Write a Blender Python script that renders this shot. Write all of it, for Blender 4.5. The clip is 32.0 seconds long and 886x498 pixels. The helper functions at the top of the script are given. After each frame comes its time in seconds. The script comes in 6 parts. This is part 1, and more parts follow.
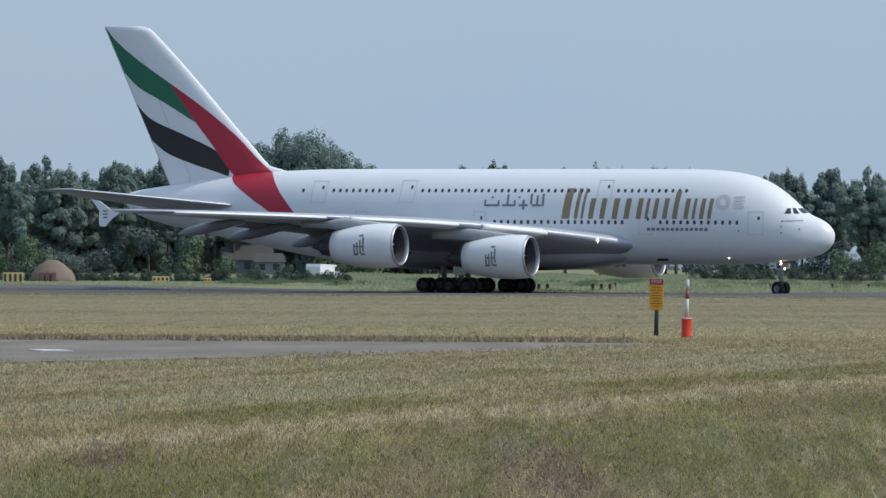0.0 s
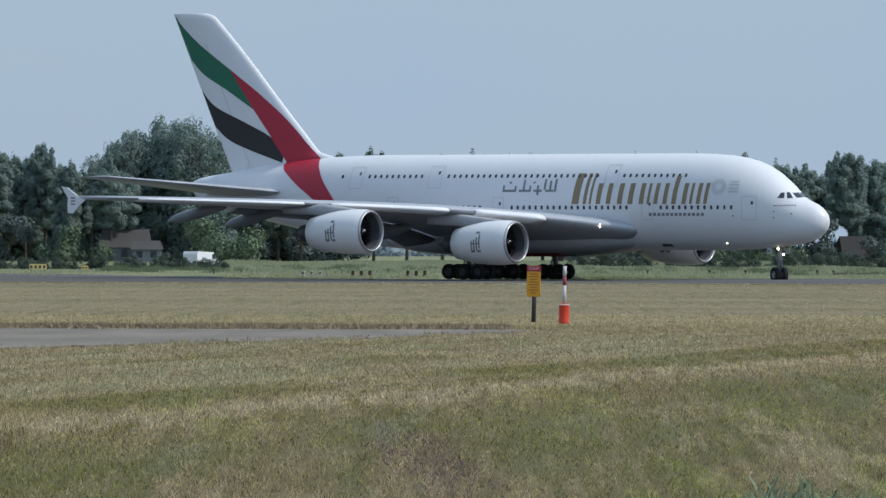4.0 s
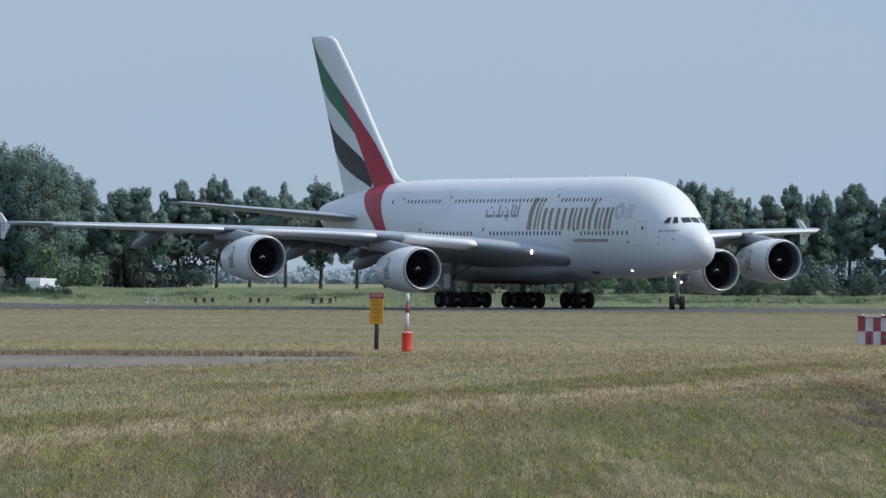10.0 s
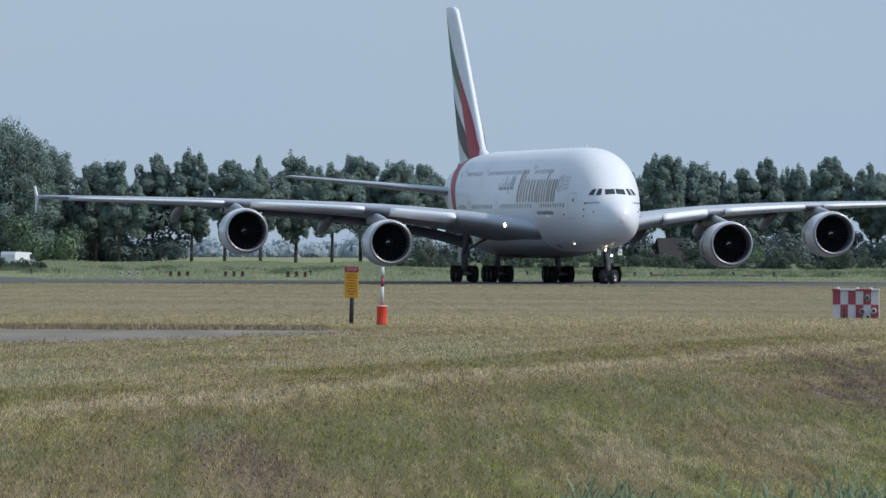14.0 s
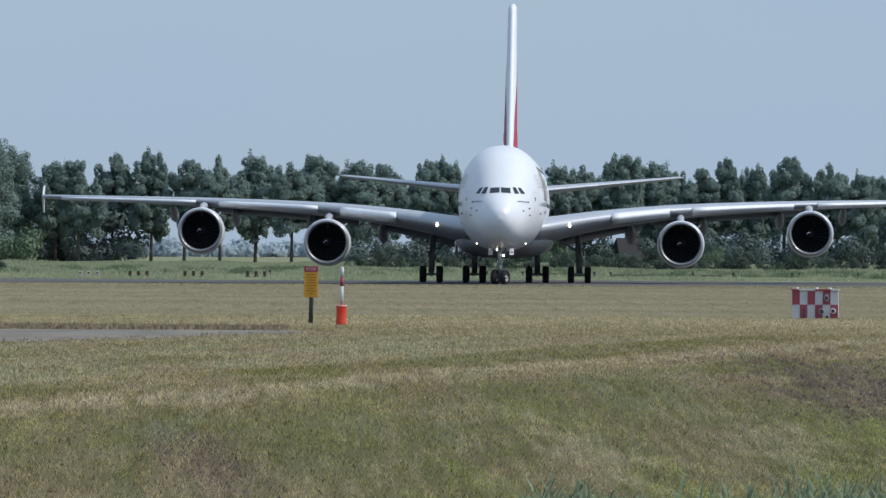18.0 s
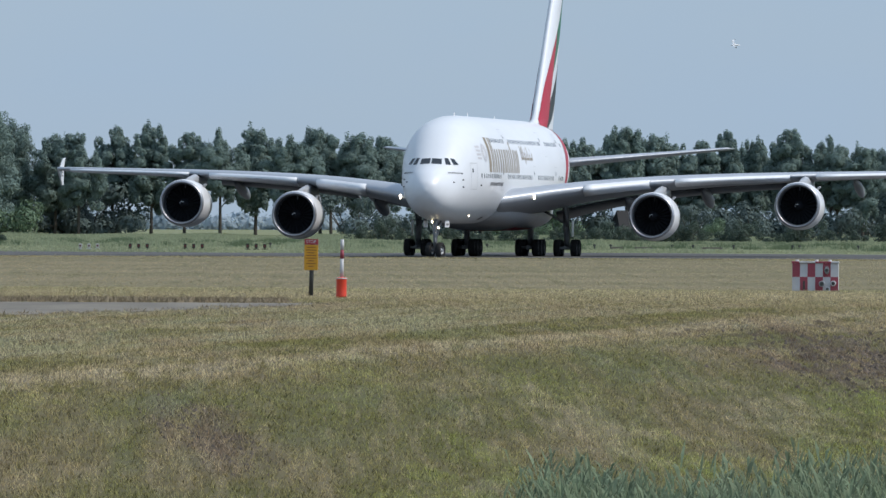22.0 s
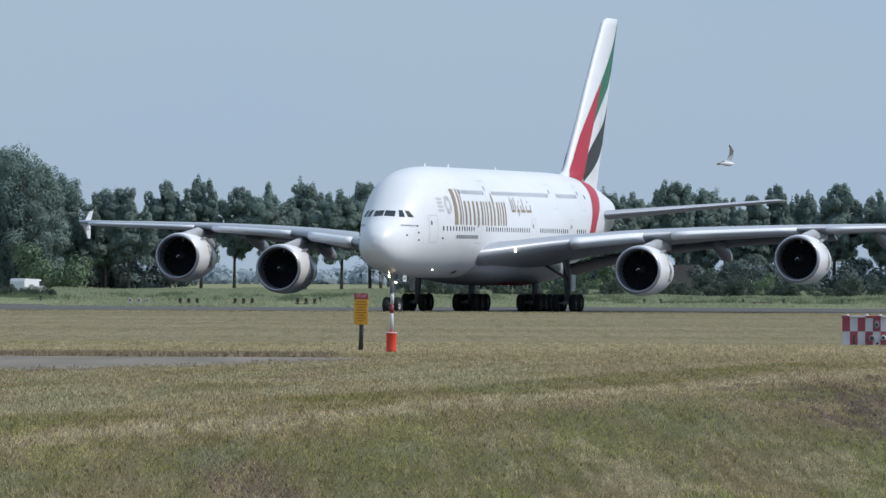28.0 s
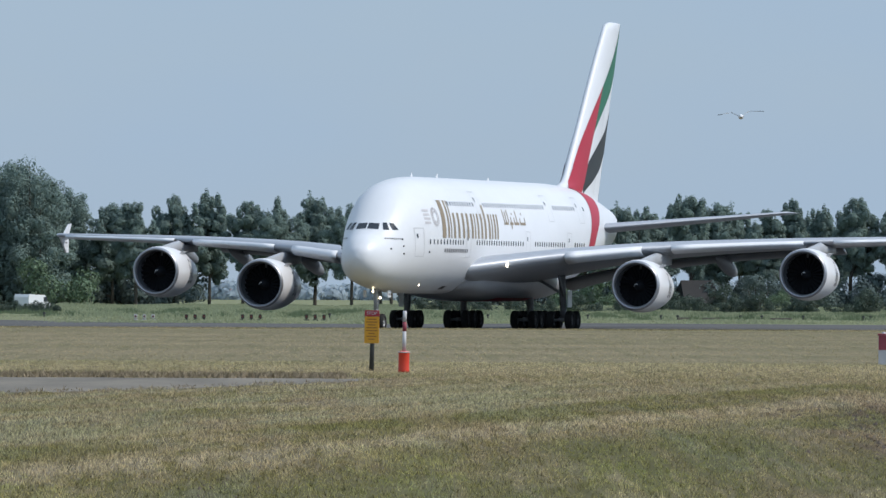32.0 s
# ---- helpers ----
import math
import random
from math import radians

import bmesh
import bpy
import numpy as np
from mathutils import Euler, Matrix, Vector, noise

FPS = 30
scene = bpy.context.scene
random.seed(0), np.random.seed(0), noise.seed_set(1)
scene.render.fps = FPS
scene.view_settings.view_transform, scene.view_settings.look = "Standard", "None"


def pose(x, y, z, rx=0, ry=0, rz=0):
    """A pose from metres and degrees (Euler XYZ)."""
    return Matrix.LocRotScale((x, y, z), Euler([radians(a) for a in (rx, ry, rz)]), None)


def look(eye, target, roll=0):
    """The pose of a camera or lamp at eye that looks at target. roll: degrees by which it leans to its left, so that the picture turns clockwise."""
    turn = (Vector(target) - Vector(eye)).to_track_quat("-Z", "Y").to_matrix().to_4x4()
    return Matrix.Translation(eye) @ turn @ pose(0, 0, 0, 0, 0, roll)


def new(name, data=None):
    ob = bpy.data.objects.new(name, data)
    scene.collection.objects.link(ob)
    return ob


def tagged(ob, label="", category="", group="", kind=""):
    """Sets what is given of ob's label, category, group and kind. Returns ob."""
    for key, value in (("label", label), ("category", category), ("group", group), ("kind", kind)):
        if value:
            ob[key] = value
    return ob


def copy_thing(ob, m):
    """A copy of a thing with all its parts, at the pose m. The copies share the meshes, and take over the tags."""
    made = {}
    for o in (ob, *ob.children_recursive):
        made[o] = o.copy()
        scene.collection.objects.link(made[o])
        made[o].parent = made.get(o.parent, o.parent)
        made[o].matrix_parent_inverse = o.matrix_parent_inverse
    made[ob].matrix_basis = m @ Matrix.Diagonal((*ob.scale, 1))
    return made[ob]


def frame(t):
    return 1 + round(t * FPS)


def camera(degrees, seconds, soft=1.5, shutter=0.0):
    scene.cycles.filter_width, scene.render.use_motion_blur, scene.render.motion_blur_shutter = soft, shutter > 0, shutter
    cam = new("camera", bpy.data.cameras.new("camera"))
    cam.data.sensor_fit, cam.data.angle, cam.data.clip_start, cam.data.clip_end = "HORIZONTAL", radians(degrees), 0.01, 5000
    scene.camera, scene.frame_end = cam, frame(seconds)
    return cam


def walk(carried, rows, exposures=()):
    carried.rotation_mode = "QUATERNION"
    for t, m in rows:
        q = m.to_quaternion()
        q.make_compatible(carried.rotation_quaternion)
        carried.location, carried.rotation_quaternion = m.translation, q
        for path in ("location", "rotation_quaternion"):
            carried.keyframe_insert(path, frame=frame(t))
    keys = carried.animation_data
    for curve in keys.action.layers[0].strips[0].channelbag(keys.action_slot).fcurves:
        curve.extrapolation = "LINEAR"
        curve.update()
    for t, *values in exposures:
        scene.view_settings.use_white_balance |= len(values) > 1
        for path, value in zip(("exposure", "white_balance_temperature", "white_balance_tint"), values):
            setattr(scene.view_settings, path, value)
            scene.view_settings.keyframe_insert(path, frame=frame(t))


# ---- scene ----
# the camera stands on a low rise by a ditch, hand-held on a long lens, and comes a little nearer late in the shot
cam = camera(6.582, 32.0, soft=1.45)


def aim(east, up, lean, ahead=0.0):
    """A camera pose from degrees to the right of north, above level, and of lean."""
    e, u = radians(east), radians(up)
    eye = Vector((0.0, ahead, 2.89))
    return look(eye, eye + Vector((math.sin(e) * math.cos(u), math.cos(e) * math.cos(u), math.sin(u))), lean)


walk(cam, [
    (0, aim(-1.514, 0.061, 0.285)),
    (0.5, aim(-1.422, 0.067, 0.265)),
    (1, aim(-1.294, 0.044, 0.240)),
    (1.5, aim(-1.190, -0.003, 0.225)),
    (2, aim(-1.127, -0.043, 0.197)),
    (2.5, aim(-1.081, -0.063, 0.170)),
    (4.5, aim(-0.366, 0.008, 0.149)),
    (5, aim(-0.132, 0.363, 0.159)),
    (5.5, aim(0.061, 0.453, 0.183)),
    (6, aim(0.211, 0.368, 0.195)),
    (6.5, aim(0.283, 0.259, 0.223)),
    (7, aim(0.351, 0.153, 0.260)),
    (7.5, aim(0.441, 0.076, 0.266)),
    (8, aim(0.528, 0.041, 0.292)),
    (8.5, aim(0.576, 0.068, 0.293)),
    (9, aim(0.566, 0.152, 0.297)),
    (9.5, aim(0.563, 0.202, 0.306)),
    (10, aim(0.566, 0.176, 0.312)),
    (10.5, aim(0.575, 0.144, 0.305)),
    (11, aim(0.578, 0.097, 0.296)),
    (11.5, aim(0.547, 0.053, 0.295)),
    (12, aim(0.527, -0.014, 0.290)),
    (12.5, aim(0.533, -0.069, 0.283)),
    (13, aim(0.541, -0.104, 0.277)),
    (13.5, aim(0.626, -0.099, 0.270)),
    (14, aim(0.753, -0.020, 0.269)),
    (14.5, aim(0.783, 0.014, 0.280)),
    (16.5, aim(0.932, -0.069, 0.294)),
    (17, aim(0.958, -0.039, 0.302)),
    (17.5, aim(1.006, -0.012, 0.317)),
    (18, aim(1.054, -0.020, 0.321)),
    (18.5, aim(1.078, -0.042, 0.291)),
    (19, aim(1.047, -0.080, 0.309)),
    (19.5, aim(1.038, -0.084, 0.318)),
    (20, aim(1.034, -0.091, 0.311)),
    (20.5, aim(1.062, -0.097, 0.282)),
    (21, aim(1.048, -0.046, 0.285)),
    (21.5, aim(1.052, -0.100, 0.300)),
    (22, aim(1.054, -0.224, 0.286)),
    (22.5, aim(1.007, -0.265, 0.276)),
    (23, aim(0.888, -0.180, 0.276)),
    (23.5, aim(0.826, -0.141, 0.291)),
    (24, aim(0.816, -0.156, 0.276)),
    (24.5, aim(0.804, -0.174, 0.288)),
    (26.5, aim(0.744, 0.120, 0.315)),
    (27, aim(0.710, 0.145, 0.297)),
    (27.5, aim(0.687, 0.150, 0.292)),
    (28, aim(0.681, 0.179, 0.275)),
    (28.5, aim(0.746, 0.197, 0.284, 6.75)),
    (29, aim(0.861, 0.206, 0.302, 16.00)),
    (29.5, aim(0.894, 0.182, 0.304, 16.00)),
    (30, aim(0.804, 0.262, 0.297, 16.00)),
    (30.5, aim(0.725, 0.316, 0.274, 16.00)),
    (31, aim(0.695, 0.261, 0.267, 16.00)),
    (31.5, aim(0.648, 0.232, 0.271, 16.00)),
    (32, aim(0.605, 0.295, 0.272, 16.00)),
])

# ---- world and sun ----
SUN_EAST, SUN_UP = 101.0, 46.0
world = bpy.data.worlds.new("world")
scene.world = world
world.use_nodes = True
wn = world.node_tree.nodes
sky = wn.new("ShaderNodeTexSky")
sky.sky_type, sky.sun_disc = "NISHITA", False
sky.sun_elevation, sky.sun_rotation = radians(SUN_UP), radians(SUN_EAST)
sky.air_density, sky.dust_density, sky.ozone_density = 1.0, 0.6, 1.5
wn["Background"].inputs[1].default_value = 0.10
# a thin even veil of high cloud over the blue
veil, cloud, spread, spot = wn.new("ShaderNodeMix"), wn.new("ShaderNodeTexNoise"), wn.new("ShaderNodeMapping"), wn.new("ShaderNodeTexCoord")
veil.data_type, veil.clamp_factor = "RGBA", True
veil.inputs[7].default_value = (3.45, 4.65, 6.15, 1)
spread.inputs["Scale"].default_value = (14, 14, 34)
cloud.inputs["Scale"].default_value, cloud.inputs["Detail"].default_value = 1.3, 4
amount = wn.new("ShaderNodeMapRange")
amount.inputs[3].default_value, amount.inputs[4].default_value = 0.74, 1.0
wl = world.node_tree.links
wl.new(spot.outputs["Generated"], spread.inputs[0])
wl.new(spread.outputs[0], cloud.inputs["Vector"])
wl.new(cloud.outputs[0], amount.inputs[0])
# it is thick along the horizon and thin overhead
rise, thin, cover = wn.new("ShaderNodeSeparateXYZ"), wn.new("ShaderNodeMapRange"), wn.new("ShaderNodeMath")
thin.interpolation_type, cover.operation = "SMOOTHSTEP", "MULTIPLY"
for i, q in ((1, 0.12), (2, 0.8), (3, 1.0), (4, 0.95)):
    thin.inputs[i].default_value = q
wl.new(spot.outputs["Generated"], rise.inputs[0])
wl.new(rise.outputs[2], thin.inputs[0])
wl.new(thin.outputs[0], cover.inputs[0])
wl.new(amount.outputs[0], cover.inputs[1])
wl.new(cover.outputs[0], veil.inputs[0])
wl.new(sky.outputs[0], veil.inputs[6])
# the veil brightens smoothly towards the sun
toward, wide, gain, lit = wn.new("ShaderNodeVectorMath"), wn.new("ShaderNodeMath"), wn.new("ShaderNodeMath"), wn.new("ShaderNodeVectorMath")
toward.operation, wide.operation, gain.operation, lit.operation = "DOT_PRODUCT", "MAXIMUM", "MULTIPLY_ADD", "SCALE"
toward.inputs[1].default_value = (math.sin(radians(SUN_EAST)) * math.cos(radians(SUN_UP)), math.cos(radians(SUN_EAST)) * math.cos(radians(SUN_UP)), math.sin(radians(SUN_UP)))
wide.inputs[1].default_value = 0.0
gain.inputs[1].default_value, gain.inputs[2].default_value = 0.75, 1.0
wl.new(spot.outputs["Generated"], toward.inputs[0])
wl.new(toward.outputs["Value"], wide.inputs[0])
wl.new(wide.outputs[0], gain.inputs[0])
wl.new(veil.outputs[2], lit.inputs[0])
wl.new(gain.outputs[0], lit.inputs["Scale"])
wl.new(lit.outputs[0], wn["Background"].inputs[0])
sun = new("sun", bpy.data.lights.new("sun", "SUN"))
sun.data.energy, sun.data.angle, sun.data.color = 2.75, radians(2.5), (1.0, 0.93, 0.835)
se, su = radians(SUN_EAST), radians(SUN_UP)
sun.matrix_world = look((math.sin(se) * math.cos(su) * 50, math.cos(se) * math.cos(su) * 50, math.sin(su) * 50), (0, 0, 0))
scene.view_settings.exposure = 0.06
scene.view_settings.use_white_balance = True
scene.view_settings.white_balance_temperature, scene.view_settings.white_balance_tint = 6430, 10


# ---- materials ----
def links(mat):
    return mat.node_tree.nodes, mat.node_tree.links


def mottled(name, one, two, scale=1.0, rough=0.6, metal=0.0, bump=0.0, fine=30.0, coat=0.0, per_piece=0.0, stretch=(1, 1, 1)):
    """A surface between two colours, mixed by noise at two scales, with fine relief; scale is per metre."""
    mat = bpy.data.materials.new(name)
    mat.use_nodes = True
    n, l = links(mat)
    bsdf = n["Principled BSDF"]
    bsdf.inputs["Roughness"].default_value, bsdf.inputs["Metallic"].default_value = rough, metal
    bsdf.inputs["Coat Weight"].default_value = coat
    place = n.new("ShaderNodeTexCoord")
    mapping = n.new("ShaderNodeMapping")
    mapping.inputs["Scale"].default_value = stretch
    l.new(place.outputs["Object"], mapping.inputs[0])
    big, small = n.new("ShaderNodeTexNoise"), n.new("ShaderNodeTexNoise")
    big.inputs["Scale"].default_value, small.inputs["Scale"].default_value = scale, scale * fine
    big.inputs["Detail"].default_value, small.inputs["Detail"].default_value = 5, 3
    add = n.new("ShaderNodeMath")
    add.operation = "MULTIPLY_ADD"
    l.new(small.outputs[0], add.inputs[0])
    add.inputs[1].default_value = 0.5
    half = n.new("ShaderNodeMath")
    half.operation = "MULTIPLY_ADD"
    l.new(big.outputs[0], half.inputs[0])
    half.inputs[1].default_value, half.inputs[2].default_value = 1.6, -0.55
    l.new(half.outputs[0], add.inputs[2])
    ramp = n.new("ShaderNodeMix")
    ramp.data_type, ramp.clamp_factor = "RGBA", True
    ramp.inputs[6].default_value, ramp.inputs[7].default_value = (*one, 1), (*two, 1)
    for node in (big, small):
        l.new(mapping.outputs[0], node.inputs["Vector"])
    l.new(add.outputs[0], ramp.inputs[0])
    colour = ramp.outputs[2]
    if per_piece:
        info = n.new("ShaderNodeObjectInfo") if per_piece < 0 else n.new("ShaderNodeNewGeometry")
        hsv = n.new("ShaderNodeHueSaturation")
        val = n.new("ShaderNodeMath")
        val.operation = "MULTIPLY_ADD"
        val.inputs[1].default_value, val.inputs[2].default_value = abs(per_piece), 1 - abs(per_piece) / 2
        l.new(info.outputs["Random" if per_piece < 0 else "Random Per Island"], val.inputs[0])
        l.new(val.outputs[0], hsv.inputs["Value"])
        l.new(colour, hsv.inputs["Color"])
        colour = hsv.outputs[0]
    l.new(colour, bsdf.inputs["Base Color"])
    if bump:
        b = n.new("ShaderNodeBump")
        b.inputs["Strength"].default_value, b.inputs["Distance"].default_value = bump, 0.5 / (scale * fine)
        l.new(small.outputs[0], b.inputs["Height"])
        l.new(b.outputs[0], bsdf.inputs["Normal"])
    return mat


def leafy(mat, share=0.35):
    """Lets some light through the leaves."""
    n, l = links(mat)
    out = [q for q in n if q.bl_idname == "ShaderNodeOutputMaterial"][0]
    bsdf = n["Principled BSDF"]
    bsdf.inputs["Specular IOR Level"].default_value = 0.25
    thin, mix = n.new("ShaderNodeBsdfTranslucent"), n.new("ShaderNodeMixShader")
    l.new(bsdf.inputs["Base Color"].links[0].from_socket, thin.inputs[0])
    mix.inputs[0].default_value = share
    l.new(bsdf.outputs[0], mix.inputs[1])
    l.new(thin.outputs[0], mix.inputs[2])
    l.new(mix.outputs[0], out.inputs[0])
    return mat


def glowing(name, colour, strength):
    mat = bpy.data.materials.new(name)
    mat.use_nodes = True
    b = mat.node_tree.nodes["Principled BSDF"]
    b.inputs["Base Color"].default_value = (*colour, 1)
    b.inputs["Emission Color"].default_value, b.inputs["Emission Strength"].default_value = (*colour, 1), strength
    return mat


WHITE = mottled("white_paint", (0.72, 0.73, 0.75), (0.67, 0.68, 0.705), 0.25, 0.40, coat=0.15, fine=8)
COWL = mottled("cowl_paint", (0.77, 0.77, 0.78), (0.70, 0.70, 0.71), 0.4, 0.32, coat=0.2, fine=10)
GREYP = mottled("wing_grey", (0.44, 0.46, 0.50), (0.37, 0.39, 0.43), 0.3, 0.42, metal=0.25, fine=12)
# wing grey darkened for fairings and flaps, standing in for shade under the wing
UNDER = mottled("shaded_underside_grey", (0.22, 0.23, 0.245), (0.16, 0.17, 0.185), 0.3, 0.45, fine=12)
# pylon paint taken down to grey to hold the wing's shadow
PYLON = mottled("pylon_shade_grey", (0.40, 0.41, 0.43), (0.30, 0.31, 0.33), 0.6, 0.4, fine=8)
BELLY = mottled("belly_grey", (0.40, 0.41, 0.43), (0.30, 0.31, 0.33), 0.35, 0.35, coat=0.2, fine=9)
SLAT = mottled("slat_white", (0.76, 0.77, 0.79), (0.66, 0.67, 0.70), 0.4, 0.42, fine=12)
METAL = mottled("bare_metal", (0.42, 0.42, 0.44), (0.34, 0.34, 0.36), 1.0, 0.42, 0.8, fine=12)
DARKM = mottled("dark_metal", (0.10, 0.10, 0.11), (0.05, 0.05, 0.055), 2.0, 0.45, 0.6, fine=8)
# dark lining and near-black fan carry the inlet's shade in their colour
DUCT = mottled("shaded_inlet_lining", (0.090, 0.094, 0.104), (0.066, 0.069, 0.078), 2.0, 0.7, fine=8)
FANM = mottled("shade_dark_fan", (0.020, 0.021, 0.025), (0.014, 0.015, 0.018), 2.0, 0.8, 0.0, fine=8)
RUBBER = mottled("tyre_rubber", (0.022, 0.022, 0.023), (0.035, 0.034, 0.033), 3.0, 0.8, fine=10)
GEARM = mottled("gear_grey", (0.32, 0.33, 0.34), (0.20, 0.205, 0.21), 3.0, 0.45, 0.2, fine=6)
HUBM = mottled("dark_hub", (0.11, 0.11, 0.115), (0.06, 0.06, 0.065), 3.0, 0.5, 0.2, fine=6)
GLASSD = mottled("dark_window", (0.02, 0.024, 0.03), (0.035, 0.04, 0.05), 2.0, 0.12, fine=4)
PANEG = mottled("cabin_window", (0.045, 0.05, 0.06), (0.07, 0.075, 0.09), 2.0, 0.2, fine=4)
GOLD = mottled("gold_brown_paint", (0.27, 0.20, 0.115), (0.23, 0.17, 0.10), 0.5, 0.35, fine=10)
GREYL = mottled("grey_paint_mark", (0.16, 0.16, 0.17), (0.22, 0.22, 0.23), 1.0, 0.4, fine=10)
SILVER = mottled("pale_grey_mark", (0.52, 0.50, 0.51), (0.57, 0.55, 0.56), 1.0, 0.4, fine=10)
RED = mottled("red_paint", (0.43, 0.016, 0.042), (0.37, 0.014, 0.036), 0.3, 0.5, fine=10)
GREEN = mottled("green_paint", (0.012, 0.145, 0.080), (0.010, 0.120, 0.066), 0.3, 0.5, fine=10)
BLACK = mottled("black_paint", (0.012, 0.013, 0.016), (0.018, 0.019, 0.022), 0.3, 0.5, fine=10)
LINE = mottled("seam_grey", (0.50, 0.51, 0.53), (0.56, 0.57, 0.59), 1.0, 0.5, fine=8)
ASPHALT = mottled("taxiway_asphalt", (0.082, 0.080, 0.078), (0.128, 0.124, 0.118), 0.08, 0.9, bump=0.2, fine=60, stretch=(0.3, 1, 1))
TRACK = mottled("worn_grey_track", (0.128, 0.116, 0.098), (0.250, 0.222, 0.182), 0.60, 0.9, bump=0.5, fine=14, stretch=(0.6, 0.12, 1))
YELLOW = mottled("sign_yellow", (0.75, 0.36, 0.02), (0.66, 0.31, 0.02), 2.0, 0.5, fine=8)
SIGNRED = mottled("sign_red", (0.42, 0.035, 0.05), (0.36, 0.03, 0.04), 2.0, 0.5, fine=8)
ORANGE = mottled("orange_plastic", (0.72, 0.055, 0.02), (0.62, 0.045, 0.018), 2.0, 0.45, fine=8)
CHALK = mottled("white_panel", (0.58, 0.57, 0.58), (0.46, 0.45, 0.46), 2.0, 0.6, fine=8)
SIGNTX = mottled("sign_brown", (0.36, 0.13, 0.02), (0.30, 0.11, 0.02), 2.0, 0.5, fine=8)
LENS = mottled("dark_red_lens", (0.10, 0.015, 0.015), (0.14, 0.02, 0.02), 2.0, 0.3, fine=8)
POSTD = mottled("dark_post", (0.035, 0.037, 0.035), (0.06, 0.06, 0.055), 3.0, 0.7, fine=8)
LAMPG = glowing("lit_lamp", (1.0, 0.82, 0.5), 20.0)
LAMPW = glowing("wing_lamp", (1.0, 0.86, 0.66), 5.0)


for dull in (ASPHALT, TRACK, RUBBER, FANM):
    dull.node_tree.nodes["Principled BSDF"].inputs["Specular IOR Level"].default_value = 0.12


# ---- mesh helpers ----
def solid(name, verts, faces, mat, parent=None, label="", smooth=True):
    me = bpy.data.meshes.new(name)
    me.from_pydata([tuple(v) for v in verts], [], faces)
    me.update()
    if smooth:
        me.polygons.foreach_set("use_smooth", [True] * len(me.polygons))
    me.materials.append(mat)
    ob = new(name, me)
    if parent is not None:
        ob.parent = parent
    return tagged(ob, label)


def part(name, bm, mat, parent=None, label="", smooth=False):
    """Links a bmesh as one mesh object under a thing or a part."""
    bmesh.ops.recalc_face_normals(bm, faces=bm.faces)
    me = bpy.data.meshes.new(name)
    bm.to_mesh(me)
    bm.free()
    me.polygons.foreach_set("use_smooth", [smooth] * len(me.polygons))
    me.materials.append(mat)
    ob = new(name, me)
    if parent is not None:
        ob.parent = parent
    return tagged(ob, label)


def shared(name, like, m, parent, label=""):
    """One more object on the mesh of like."""
    ob = new(name, like.data)
    ob.parent = parent
    ob.matrix_local = m
    return tagged(ob, label)


def box(bm, x0, x1, y0, y1, z0, z1, bevel=0.0):
    r = bmesh.ops.create_cube(bm, size=1.0)
    vs = r["verts"]
    bmesh.ops.scale(bm, vec=(x1 - x0, y1 - y0, z1 - z0), verts=vs)
    bmesh.ops.translate(bm, vec=((x0 + x1) / 2, (y0 + y1) / 2, (z0 + z1) / 2), verts=vs)
    if bevel:
        es = list({e for v in vs for e in v.link_edges})
        bmesh.ops.bevel(bm, geom=es, offset=bevel, segments=2, affect="EDGES")
    return bm


def rod(bm, a, b, r0, r1=None, n=10):
    """A tapered rod from a to b."""
    a, b = Vector(a), Vector(b)
    r1 = r0 if r1 is None else r1
    m = Matrix.Translation((a + b) / 2) @ (b - a).to_track_quat("Z", "Y").to_matrix().to_4x4()
    bmesh.ops.create_cone(bm, cap_ends=True, segments=n, radius1=r0, radius2=r1, depth=(b - a).length, matrix=m)
    return bm


def rings(name, rows, mat, parent=None, label="", caps=True, closed=True):
    """A skin through rows of points, each row a ring."""
    n = len(rows[0])
    verts = [v for row in rows for v in row]
    faces = []
    span = n if closed else n - 1
    for i in range(len(rows) - 1):
        for j in range(span):
            k = (j + 1) % n
            faces.append((i * n + j, i * n + k, (i + 1) * n + k, (i + 1) * n + j))
    if caps and closed:
        faces.append(tuple(range(n - 1, -1, -1)))
        faces.append(tuple((len(rows) - 1) * n + j for j in range(n)))
    return solid(name, verts, faces, mat, parent, label)


def curve_through(xs, ys):
    """A smooth monotone curve through points, as a function."""
    xs, ys = np.array(xs, float), np.array(ys, float)
    h, d = np.diff(xs), np.diff(ys) / np.diff(xs)
    m = np.zeros(len(xs))
    m[0], m[-1] = d[0], d[-1]
    for i in range(1, len(xs) - 1):
        if d[i - 1] * d[i] > 0:
            w1, w2 = 2 * h[i] + h[i - 1], h[i] + 2 * h[i - 1]
            m[i] = (w1 + w2) / (w1 / d[i - 1] + w2 / d[i])

    def value(x):
        x = min(max(x, xs[0]), xs[-1])
        i = min(int(np.searchsorted(xs, x, side="right")) - 1, len(xs) - 2)
        t = (x - xs[i]) / h[i]
        return ((2 * t**3 - 3 * t**2 + 1) * ys[i] + (t**3 - 2 * t**2 + t) * h[i] * m[i]
                + (3 * t**2 - 2 * t**3) * ys[i + 1] + (t**3 - t**2) * h[i] * m[i + 1])

    return value


# ---- ground ----
def step(a, b, x):
    t = min(max((x - a) / (b - a), 0.0), 1.0)
    return t * t * (3 - 2 * t)


def dip(x, y):
    """The taxiway lies a hand's breadth below the field, and lower still towards its west end."""
    if y < 560:
        return 0.0
    return (-0.14 * step(560, 600, y) - 0.19 * (1 - step(0, 24, x)) * step(585, 660, y)) * (1 - step(706, 746, y))


